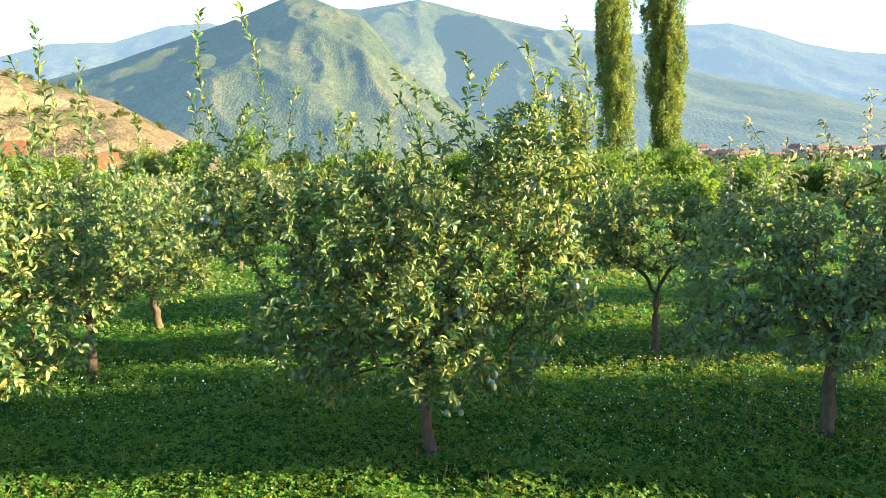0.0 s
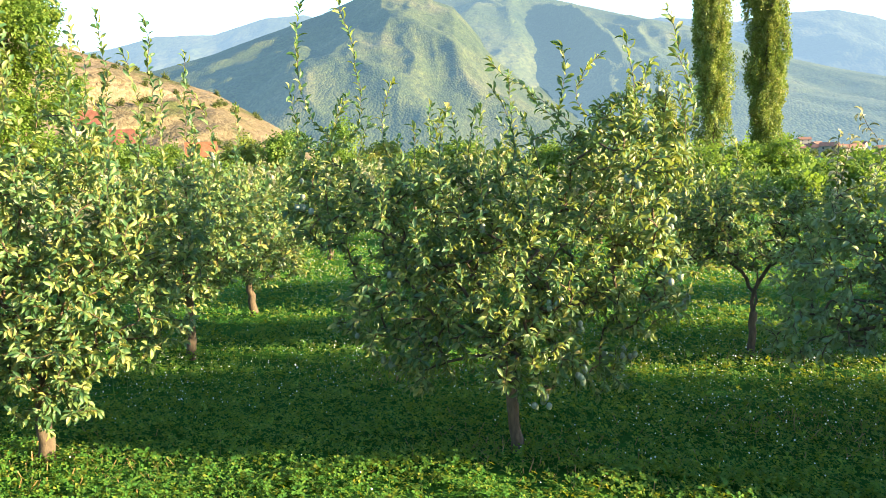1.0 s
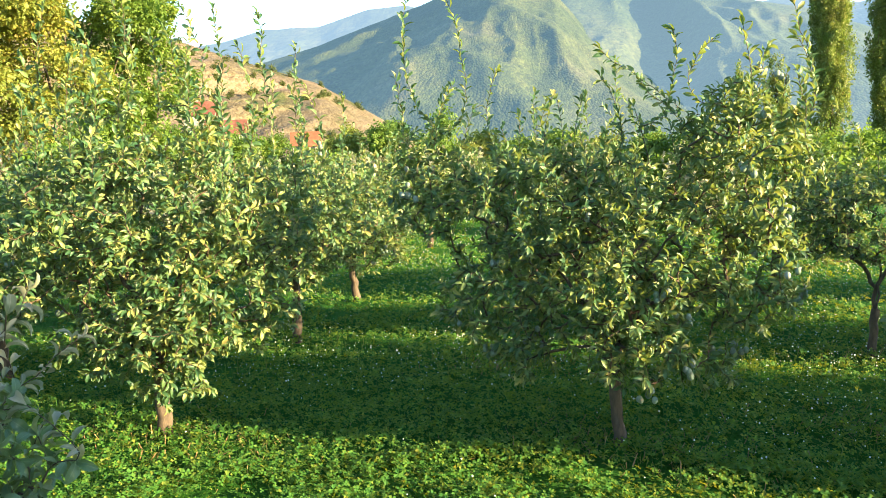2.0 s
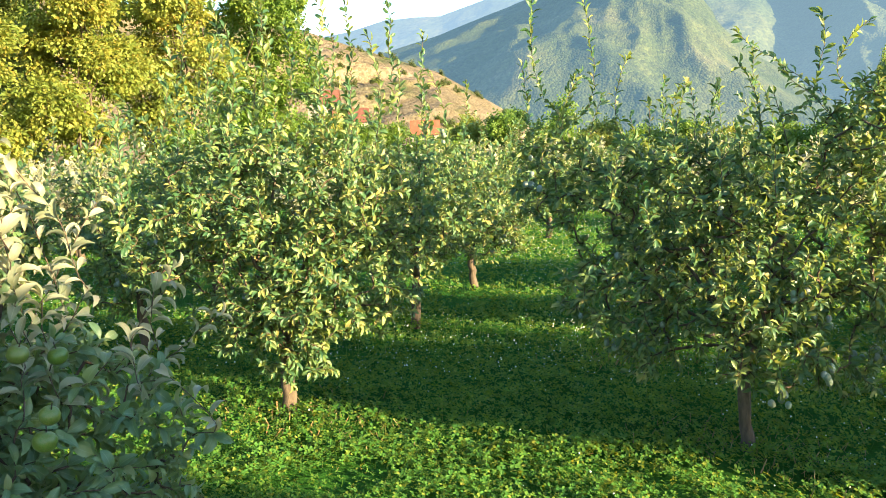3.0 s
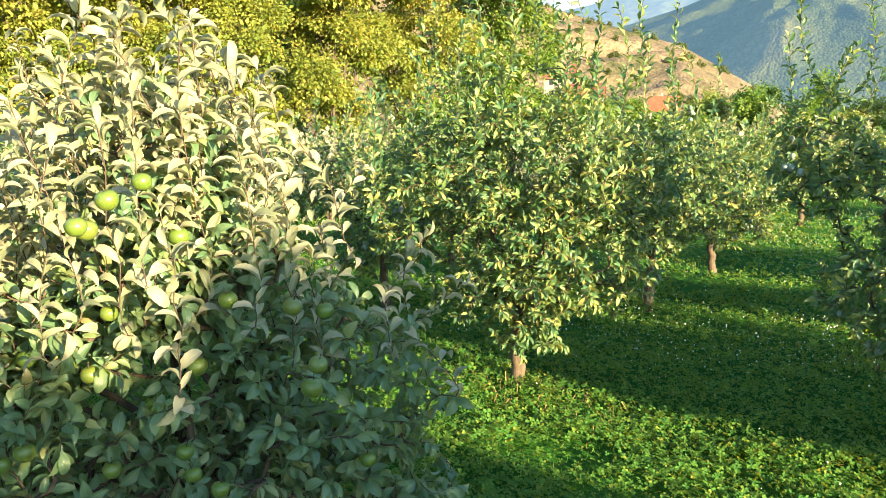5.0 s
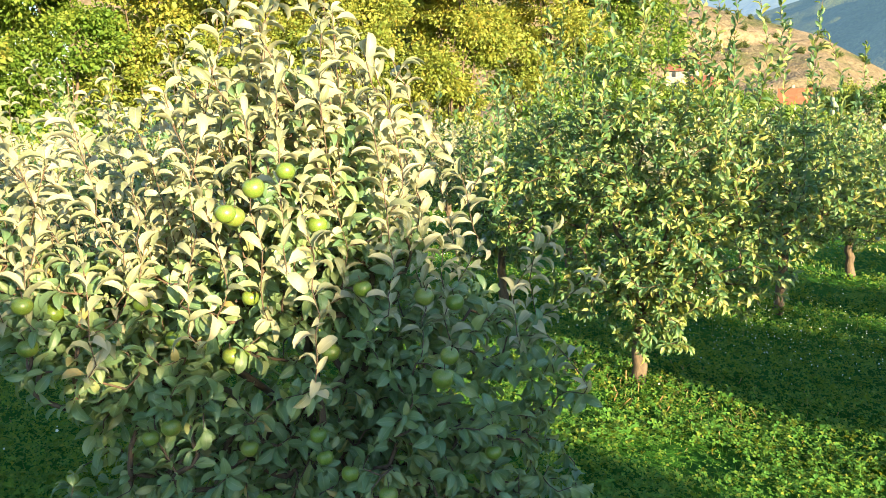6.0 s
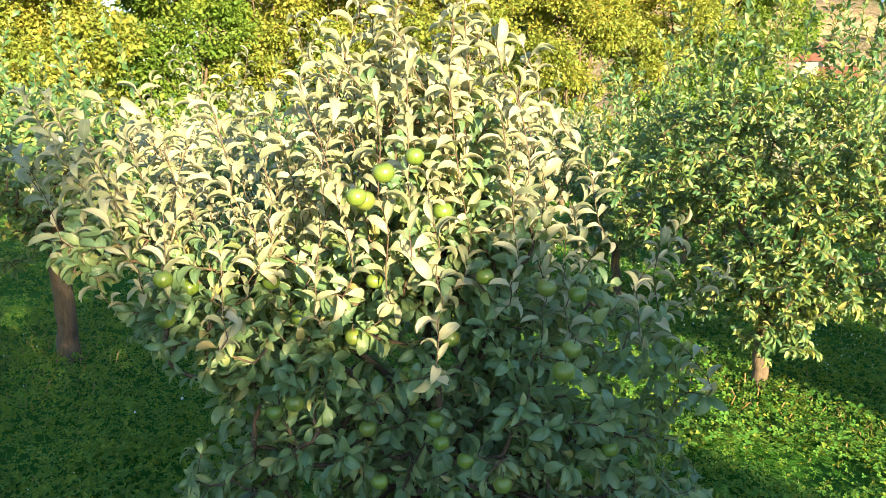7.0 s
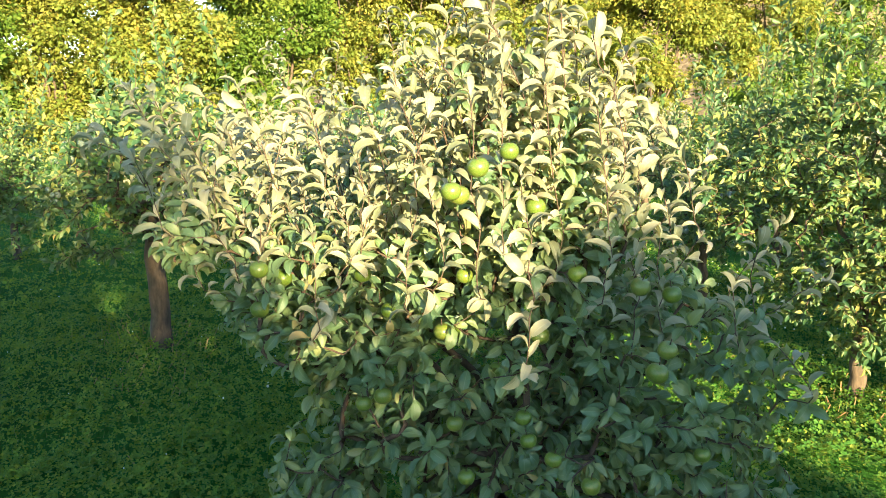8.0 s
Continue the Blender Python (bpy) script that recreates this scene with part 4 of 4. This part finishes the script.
for i, (az, r, h, w) in enumerate([(7.75, 60, 25, 1.45), (11.05, 62, 23.5, 1.4), (2.4, 85, 9.5, 0.8), (4.6, 75, 9, 1.1)]):
    steps = np.linspace(0.03, 0.97, 26)
    wide = np.interp(steps, (0.0, 0.1, 0.35, 0.6, 0.85, 1.0), (0.45, 0.7, 1.0, 0.92, 0.55, 0.12))
    prng = np.random.default_rng(180 + i)
    col = [(prng.normal(0, 0.16) * w, prng.normal(0, 0.16) * w, h * z, w * p * prng.uniform(0.85, 1.08), w * p * prng.uniform(0.85, 1.08), h * 0.11, p * p) for z, p in zip(steps, wide)]
    tall_tree("poplar_tree", polar(az, r), "tall narrow Lombardy poplar lit by low sun", 80 + i, h, col, (LEAFLET, POPLAR_LEAF), 900 if h > 12 else 200, 100, 0.115, 0.16, 0.92, up=0.5, clump=0.95)

# bushes and small trees between the orchard and the hills
HEDGE = [(-24.5, 62, 3.2, 2.4), (-21.5, 60, 3.9, 2.6), (-18.0, 58, 3.8, 2.6), (-15.2, 64, 2.8, 2.4), (-12.5, 60, 2.2, 2.4), (-9.5, 60, 2.3, 2.4), (-6.5, 58, 2.0, 2.2), (-3.5, 56, 2.2, 2.2), (-0.5, 55, 2.3, 2.2), (2.5, 55, 2.4, 2.2),
         (-30.0, 64, 2.8, 2.8), (-33.5, 60, 3.6, 2.8), (-54.5, 36, 3.0, 2.0), (-60.0, 36, 2.6, 2.2), (-42.0, 36, 3.0, 2.0), (-67.0, 37, 3.6, 2.4), (-27.6, 60, 1.6, 2.2), (-25.8, 56, 1.4, 2.0), (-34.6, 58, 3.4, 2.4), (-32.0, 56, 2.9, 2.4), (-36.5, 56, 3.6, 2.6), (-91.5, 37, 3.6, 2.6), (-86.0, 38, 3.4, 2.6), (-79.5, 38, 3.4, 2.6)]
LIME = [(4.5, 29, 0.8, 1.3), (7.0, 28, 0.95, 1.4), (9.5, 29, 1.0, 1.4), (12.0, 30, 0.9, 1.4), (14.5, 31, 0.75, 1.3), (17.5, 33, 0.5, 1.3), (20.5, 34, 0.45, 1.3), (23.5, 34, 0.45, 1.3), (2.0, 24, 0.6, 1.2), (5.5, 22, 0.55, 1.2), (9.0, 21.5, 0.5, 1.2), (12.5, 22, 0.5, 1.2), (16.0, 23, 0.4, 1.2), (-2.0, 25, 0.6, 1.2)]
for i, (az, r, h, w) in enumerate(HEDGE):
    tall_tree("bush", polar(az, r), "rounded green bush at the orchard's edge", 100 + i, h, round_blobs(100 + i, w * 0.85, 0.5, h, 4), (TUFT, WALNUT_LEAF if i % 3 else BELT_LEAF), 100, 17, 0.42, 0.09, 0.15, group="hedge bushes")
for i, (az, r, h, w) in enumerate(LIME):
    tall_tree("bush", polar(az, r), "low yellow-green bush beyond the orchard rows", 130 + i, h, round_blobs(130 + i, w, 0.05, h * 1.25 + 0.35, 3), (TUFT, WALNUT_LEAF), 100, 14, 0.24, 0.04, 0.15, group="hedge bushes", clump=0.55)


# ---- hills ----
def slope_material(name, stops, patch, crown, haze_glow, relief, az=0.0, run=0.3):
    """Woodland seen from far off: crowns a few metres wide, clearings and scrub in larger patches, drawn out down the
    slope that faces az; a blue emission paints in the air's haze.
    """
    m, nodes, links, bsdf = material(name)
    tc = nodes.new("ShaderNodeTexCoord")
    turned, drawn = nodes.new("ShaderNodeMapping"), nodes.new("ShaderNodeMapping")
    turned.inputs["Rotation"].default_value = (0, 0, radians(az))
    drawn.inputs["Scale"].default_value = (1, run, 1)
    links.new(tc.outputs["Object"], turned.inputs["Vector"])
    links.new(turned.outputs["Vector"], drawn.inputs["Vector"])
    n = noise_node(nodes, links, patch, 6.0, 0.65)
    links.new(drawn.outputs["Vector"], n.inputs["Vector"])
    r = ramp_node(nodes, stops)
    links.new(n.outputs["Fac"], r.inputs[0])
    v = nodes.new("ShaderNodeTexVoronoi")
    v.inputs["Scale"].default_value = crown
    links.new(drawn.outputs["Vector"], v.inputs["Vector"])
    w = noise_node(nodes, links, crown * 0.35, 4.0, 0.7)
    links.new(drawn.outputs["Vector"], w.inputs["Vector"])
    c1 = mix_color(nodes, links, 0.3, r.outputs["Color"], w.outputs["Fac"], 'OVERLAY')
    grey = nodes.new("ShaderNodeRGBToBW")
    links.new(v.outputs["Color"], grey.inputs[0])
    c2 = mix_color(nodes, links, 0.5, c1, grey.outputs[0], 'SOFT_LIGHT')
    links.new(c2, bsdf.inputs["Base Color"])
    bsdf.inputs["Roughness"].default_value = 0.95
    bsdf.inputs["Specular IOR Level"].default_value = 0.1
    inv = nodes.new("ShaderNodeMath")
    inv.operation = 'MULTIPLY_ADD'
    inv.inputs[1].default_value = -0.8
    links.new(v.outputs["Distance"], inv.inputs[0])
    links.new(w.outputs["Fac"], inv.inputs[2])
    bump_node(nodes, links, inv.outputs[0], bsdf, 1.0, relief)
    # air haze, painted on as emission
    bsdf.inputs["Emission Color"].default_value = (*haze_glow[0], 1)
    bsdf.inputs["Emission Strength"].default_value = haze_glow[1]
    return m


# emission paints the air's haze; farther slopes get darker stops under more of it
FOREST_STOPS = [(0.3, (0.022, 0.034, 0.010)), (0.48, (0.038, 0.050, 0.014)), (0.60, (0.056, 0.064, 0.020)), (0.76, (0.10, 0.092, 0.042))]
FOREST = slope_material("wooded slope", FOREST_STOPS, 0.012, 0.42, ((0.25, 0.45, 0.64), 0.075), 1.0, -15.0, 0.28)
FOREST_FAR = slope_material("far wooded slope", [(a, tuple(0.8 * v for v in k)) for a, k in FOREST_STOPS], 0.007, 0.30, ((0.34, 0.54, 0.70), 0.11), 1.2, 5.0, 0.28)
RIDGE_HAZE = slope_material("hazy ridge", [(a, tuple(0.45 * v for v in k)) for a, k in FOREST_STOPS], 0.005, 0.08, ((0.40, 0.60, 0.80), 0.16), 2.0)
DRY_HILL = slope_material("dry hillside", [(0.36, (0.055, 0.065, 0.025)), (0.46, (0.12, 0.10, 0.06)), (0.60, (0.155, 0.122, 0.082)), (0.8, (0.21, 0.175, 0.13))], 0.03, 0.95, ((0.5, 0.6, 0.65), 0.0), 0.35, -30.0, 0.35)


def hill_height(A, S, crest, r_foot, r_crest, foot, spurs, depth, seed, rough, power):
    el = np.interp(A, [c[0] for c in crest], [c[1] for c in crest])
    T = np.tan(np.radians(el)) * r_crest + 1.9
    Rr = r_foot + (r_crest - r_foot) * S
    X, Y = Rr * np.sin(np.radians(A)), Rr * np.cos(np.radians(A))
    Sc = np.clip(S, 0, 1)
    H = foot + (T - foot) * Sc ** power
    H = np.where(S > 1, foot + (T - foot) * (1 - (S - 1) * 1.5), H)
    hgt = np.maximum(T - foot, 12)
    env = Sc * (1 - Sc) * 4
    bend = [0.35 * noise.noise(Vector((x / spurs * 1.3, 2.2 * s, seed + 0.5))) for x, s in zip(X.ravel(), Sc.ravel())]
    flat = [(x / spurs + 0.8 * s + w, 0.9 * s + seed * 3.1, seed) for x, s, w in zip(X.ravel(), Sc.ravel(), bend)]
    big = np.array([noise.ridged_multi_fractal(Vector(p), 1.05, 2.1, 4, 1.0, 1.6) for p in flat]).reshape(X.shape)
    fine = np.array([noise.fractal(Vector((x / (spurs * 0.22), y / (spurs * 0.22), seed)), 0.8, 2.1, 5) for x, y in zip(X.ravel(), Y.ravel())]).reshape(X.shape)
    H = H + hgt * env * depth * (big - 1.1) + hgt * rough * fine * (0.3 + env)
    return X, Y, H


def hill(name, label, mat, crest, r_foot, r_crest, foot, spurs, depth, seed, rough=0.02, na=260, ns=80, power=1.0):
    """A slope seen across the valley: its crest follows (azimuth, elevation) pairs; spurs and gullies run down it."""
    az = np.linspace(crest[0][0], crest[-1][0], na)
    s = np.r_[np.linspace(0, 1, ns), 1.08, 1.25]
    S, A = np.meshgrid(s, az, indexing="ij")
    X, Y, H = hill_height(A, S, crest, r_foot, r_crest, foot, spurs, depth, seed, rough, power)
    V = np.stack([X, Y, H], -1).reshape(-1, 3)
    k = na
    i, j = np.meshgrid(np.arange(len(s) - 1), np.arange(k - 1), indexing="ij")
    i, j = i.ravel(), j.ravel()
    F = np.stack([i * k + j, i * k + j + 1, (i + 1) * k + j + 1, (i + 1) * k + j], -1)
    ob = new(name, mesh_of(name, V, F, mat))
    return tagged(ob, label, "hill", kind="structure")


hill("backdrop_ridge_left", "far wooded ridge, its blue haze painted in", RIDGE_HAZE, [(-60, 3), (-45, 4.5), (-32.5, 6.27), (-29.6, 7.05), (-25.9, 7.2), (-22.4, 8.26), (-19.8, 8.4), (-15, 7)], 2600, 3400, 60, 420, 0.12, 1)
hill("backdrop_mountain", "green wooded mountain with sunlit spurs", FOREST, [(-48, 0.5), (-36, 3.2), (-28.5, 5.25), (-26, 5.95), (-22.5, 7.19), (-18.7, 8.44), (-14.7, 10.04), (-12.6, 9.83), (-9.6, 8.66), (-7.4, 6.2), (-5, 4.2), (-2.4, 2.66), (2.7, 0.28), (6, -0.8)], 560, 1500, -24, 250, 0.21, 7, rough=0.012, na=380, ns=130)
M2_CREST = [(-14, 8.0), (-11.1, 9.25), (-9.6, 9.17), (-5.6, 9.71), (-1.4, 8.53), (2.9, 7.37), (6.3, 6.6), (12.2, 4.18), (15.4, 3.23), (20.5, 2.0), (24.3, 0.8), (30, 0.2), (40, -0.2)]
M2 = (M2_CREST, 770, 2400, -27, 380, 0.22, 3)
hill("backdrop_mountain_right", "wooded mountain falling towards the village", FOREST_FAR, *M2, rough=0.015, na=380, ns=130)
hill("backdrop_far_mountain", "mountain across the valley, pale blue from painted haze", RIDGE_HAZE, [(0, 6.8), (4.4, 7.28), (9.3, 6.6), (12.2, 6.92), (15.1, 6.86), (17.1, 6.26), (19.5, 5.25), (22.1, 4.51), (24.2, 4.16), (30, 4.0), (45, 3.0), (60, 2)], 2800, 4200, 20, 600, 0.12, 4)
DRY = ([(-75, 8), (-50, 8.5), (-42, 7.8), (-35.8, 6.61), (-32.6, 5.5), (-30.8, 4.91), (-28.6, 4.19), (-26.3, 3.44), (-24, 2.09), (-21.4, 0.49), (-19, -1.2)], 235, 520, -8.5, 34, 0.13, 5)
hill("backdrop_dry_hill", "dry tan hillside with eroded gullies and scrub", DRY_HILL, *DRY, rough=0.008, na=340, ns=90)

# scrub on the dry hill
def on_dry_hill(az, s):
    X, Y, H = hill_height(np.array([az]), np.array([s]), *DRY, 0.008, 1.0)
    return float(X[0]), float(Y[0]), float(H[0])


_rng = np.random.default_rng(9)
SCRUB = []
for k in range(4):
    h = (2.2, 3.0, 3.8, 2.6)[k]
    SCRUB.append(tall_tree("shrub", (-150 - 8 * k, 160), "dark green shrub on the dry hillside", 150 + k, h, round_blobs(150 + k, h * 0.7, 0.2, h, 3), (TUFT, SCRUB_LEAF), 24, 14, 0.8, 0.08, 0.12, group="hillside shrubs"))
_spots = [(-23.6, 0.97), (-26.0, 0.98), (-29.2, 0.99), (-30.2, 0.96), (-31.0, 0.98), (-31.6, 0.93), (-28.0, 0.97), (-33.5, 0.98), (-34.4, 0.9), (-35.2, 0.97), (-25.0, 0.7), (-33.0, 0.6)]
_spots += [(-21.5 - 15 * _rng.uniform(), _rng.uniform(0.05, 0.95)) for _ in range(34)]
for k, (az, s) in enumerate(_spots):
    x, y, z = on_dry_hill(az, s)
    if k < 4:
        SCRUB[k].matrix_basis = pose(x, y, z - 0.2)
    else:
        copy_thing(SCRUB[k % 4], pose(x, y, z - 0.2, 0, 0, 60 * k))

# ---- houses ----
PLASTER = mottled("pale plaster", [(0.3, (0.24, 0.215, 0.185)), (0.7, (0.34, 0.315, 0.28))], 0.5, 0.85, 0.2, 0.02)
ROOF_RED = mottled("red roof tiles", [(0.3, (0.12, 0.045, 0.030)), (0.55, (0.165, 0.068, 0.046)), (0.8, (0.20, 0.105, 0.075))], 0.9, 0.8, 0.4, 0.05)
ROOF_ORANGE = mottled("orange roof tiles", [(0.3, (0.17, 0.060, 0.032)), (0.55, (0.22, 0.085, 0.045)), (0.8, (0.26, 0.125, 0.075))], 0.9, 0.8, 0.4, 0.05)
# distance haze is mixed into the colour of the village's red tiles
ROOF_HAZED = mottled("red roof tiles paled by painted haze", [(0.3, (0.18, 0.095, 0.070)), (0.55, (0.23, 0.13, 0.10)), (0.8, (0.28, 0.18, 0.14))], 0.9, 0.85, 0.4, 0.05)
WINDOW_DARK = mottled("dark window glass", [(0.3, (0.02, 0.025, 0.03)), (0.7, (0.05, 0.06, 0.07))], 0.6, 0.15, 0.0)


def box(x0, x1, y0, y1, z0, z1):
    V = [(x, y, z) for z in (z0, z1) for x, y in ((x0, y0), (x1, y0), (x1, y1), (x0, y1))]
    F = [(0, 3, 2, 1), (4, 5, 6, 7), (0, 1, 5, 4), (1, 2, 6, 5), (2, 3, 7, 6), (3, 0, 4, 7)]
    return np.array(V, float), np.array(F), np.zeros((8, 2))


def house(at, turn, w, d, eaves, ridge, label, storeys=2, tiles=None):
    """A gabled house: wall, two roof slopes with overhang, windows, a chimney; the gable faces its -y."""
    base = new("house")
    base.matrix_basis = pose(*at, 0, 0, turn)
    tagged(base, label, "house", "village houses")
    x, y = w / 2, d / 2
    V = [(-x, -y, -2), (x, -y, -2), (x, y, -2), (-x, y, -2), (-x, -y, eaves), (x, -y, eaves), (x, y, eaves), (-x, y, eaves), (0, -y, ridge - 0.15), (0, y, ridge - 0.15)]
    T = [(0, 1, 5), (0, 5, 4), (4, 5, 8), (1, 2, 6), (1, 6, 5), (2, 3, 7), (2, 7, 6), (6, 7, 9), (3, 0, 4), (3, 4, 7)]
    part("wall", mesh_of("wall", V, T, PLASTER, smooth=False), base, "pale plastered wall")
    o, k = 0.5, (ridge - eaves) / x
    for s in (-1, 1):
        a = [(0, -y - o, ridge), (s * (x + o), -y - o, eaves - o * k), (s * (x + o), y + o, eaves - o * k), (0, y + o, ridge)]
        V = a + [(p[0], p[1], p[2] + 0.18) for p in a]
        F = [(0, 1, 2, 3), (4, 7, 6, 5), (0, 4, 5, 1), (1, 5, 6, 2), (2, 6, 7, 3), (3, 7, 4, 0)]
        part("roof", mesh_of("roof", V, F, tiles or ROOF_RED, smooth=False), base, "red tiled roof slope")
    cx = 0.25 * x
    part("chimney", mesh_of("chimney", *box(cx - 0.3, cx + 0.3, 0.2, 0.8, ridge - 1.0, ridge + 0.9)[:2], PLASTER, smooth=False), base)
    for lv in range(storeys):
        for col in (-0.5, 0.5):
            z = eaves - 1.2 - 2.7 * lv
            part("window", mesh_of("window", *box(col * x - 0.5, col * x + 0.5, -y - 0.03, -y + 0.1, z - 0.7, z + 0.6)[:2], WINDOW_DARK, smooth=False), base)
            part("window", mesh_of("window", *box(-x - 0.03, -x + 0.1, col * y - 0.5, col * y + 0.5, z - 0.7, z + 0.6)[:2], WINDOW_DARK, smooth=False), base)
            part("window", mesh_of("window", *box(x - 0.1, x + 0.03, col * y - 0.5, col * y + 0.5, z - 0.7, z + 0.6)[:2], WINDOW_DARK, smooth=False), base)
    return base


def house_at(az, r, top_el, turn, w, d, pitch, label, tiles=None):
    x, y = polar(az, r)
    z = float(ground_z(x, y))
    top = 1.94 + r * math.tan(radians(top_el)) - z
    return house((x, y, z), turn, w, d, top - pitch, top, label, tiles=tiles)


house_at(-27.3, 205, 0.1, 118, 6.2, 6.6, 3.0, "white house with an orange tiled roof below the hill", ROOF_ORANGE)
house_at(-34.3, 215, 2.4, 118, 6.5, 7.5, 3.0, "white house with a red roof among trees")
house_at(-32.6, 205, 1.1, 118, 7.0, 9.0, 3.0, "house with a broad red roof among trees")
house_at(-15.3, 190, -1.2, 20, 6.0, 6.0, 2.4, "house with a red roof behind orchard trees")
_rng = np.random.default_rng(19)
first = house_at(12.6, 600, -1.55, 25, 8, 9, 2.0, "village house with pale walls, red roof paled by painted haze", ROOF_HAZED)
second = house_at(14.4, 640, -1.45, 70, 8, 10.5, 2.0, "village house with pale walls, red roof paled by painted haze", ROOF_HAZED)
for k in range(52):
    az, r = _rng.uniform(11.5, 29), _rng.uniform(540, 745)
    x, y = polar(az, r)
    z = float(ground_z(x, y))
    if k % 2:
        X, Y, H = hill_height(np.array([az]), np.array([_rng.uniform(0.004, 0.05)]), *M2, 0.015, 1.0)
        x, y, z = float(X[0]), float(Y[0]), float(H[0])
    copy_thing(first if k % 3 else second, pose(x, y, z, 0, 0, _rng.uniform(40, 140)))
for k in range(150):
    az, r = _rng.uniform(10.5, 30), _rng.uniform(380, 760)
    x, y = polar(az, r)
    copy_thing(SCRUB[k % 4], pose(x, y, float(ground_z(x, y)) + _rng.uniform(0, 2.0), 0, 0, 50 * k))


# straw round the trunks
def build_straw():
    rng = np.random.default_rng(4)
    straw = mottled("dry straw", [(0.3, (0.20, 0.12, 0.05)), (0.7, (0.36, 0.25, 0.11))], 40.0, 0.8, 0.0)
    blade = (np.array([(-0.03, 0, 0), (0.03, 0, 0), (0.02, 0.6, 0.05), (-0.02, 0.6, 0.05)], float), np.array([(0, 1, 2, 3)]), np.full((4, 2), 0.5))
    P = []
    for x, y, s in ((-0.487, 4.89, 0.28), (-3.389, 4.436, 0.34), (1.963, 5.183, 0.25), (-6.546, 0.725, 0.4), (-2.42, 1.3, 0.3), (1.281, 7.183, 0.25), (1.0, 5.6, 0.22), (-1.6, 6.4, 0.2)):
        k = rng.normal(0, s, (420, 2)) * np.array((1.5, 0.8))
        P.append(np.stack([x + 0.15 + k[:, 0], y - 0.05 + k[:, 1], np.zeros(420)], -1))
    P = np.concatenate(P)
    P[:, 2] = ground_z(P[:, 0], P[:, 1]) + 0.02
    a = rng.uniform(0, 6.28, len(P))
    D = np.stack([np.cos(a), np.sin(a), rng.uniform(0.2, 1.4, len(P))], -1)
    v, f, u = strewn(blade, P, frames_of(D, np.tile((0.2, 0.1, 1.0), (len(P), 1))), 0.08 * rng.lognormal(0, 0.3, len(P)))
    tagged(new("dry_grass", mesh_of("dry_grass", v, f, straw)), "dry straw-coloured grass round the tree trunks", "grass", kind="stuff")


build_straw()
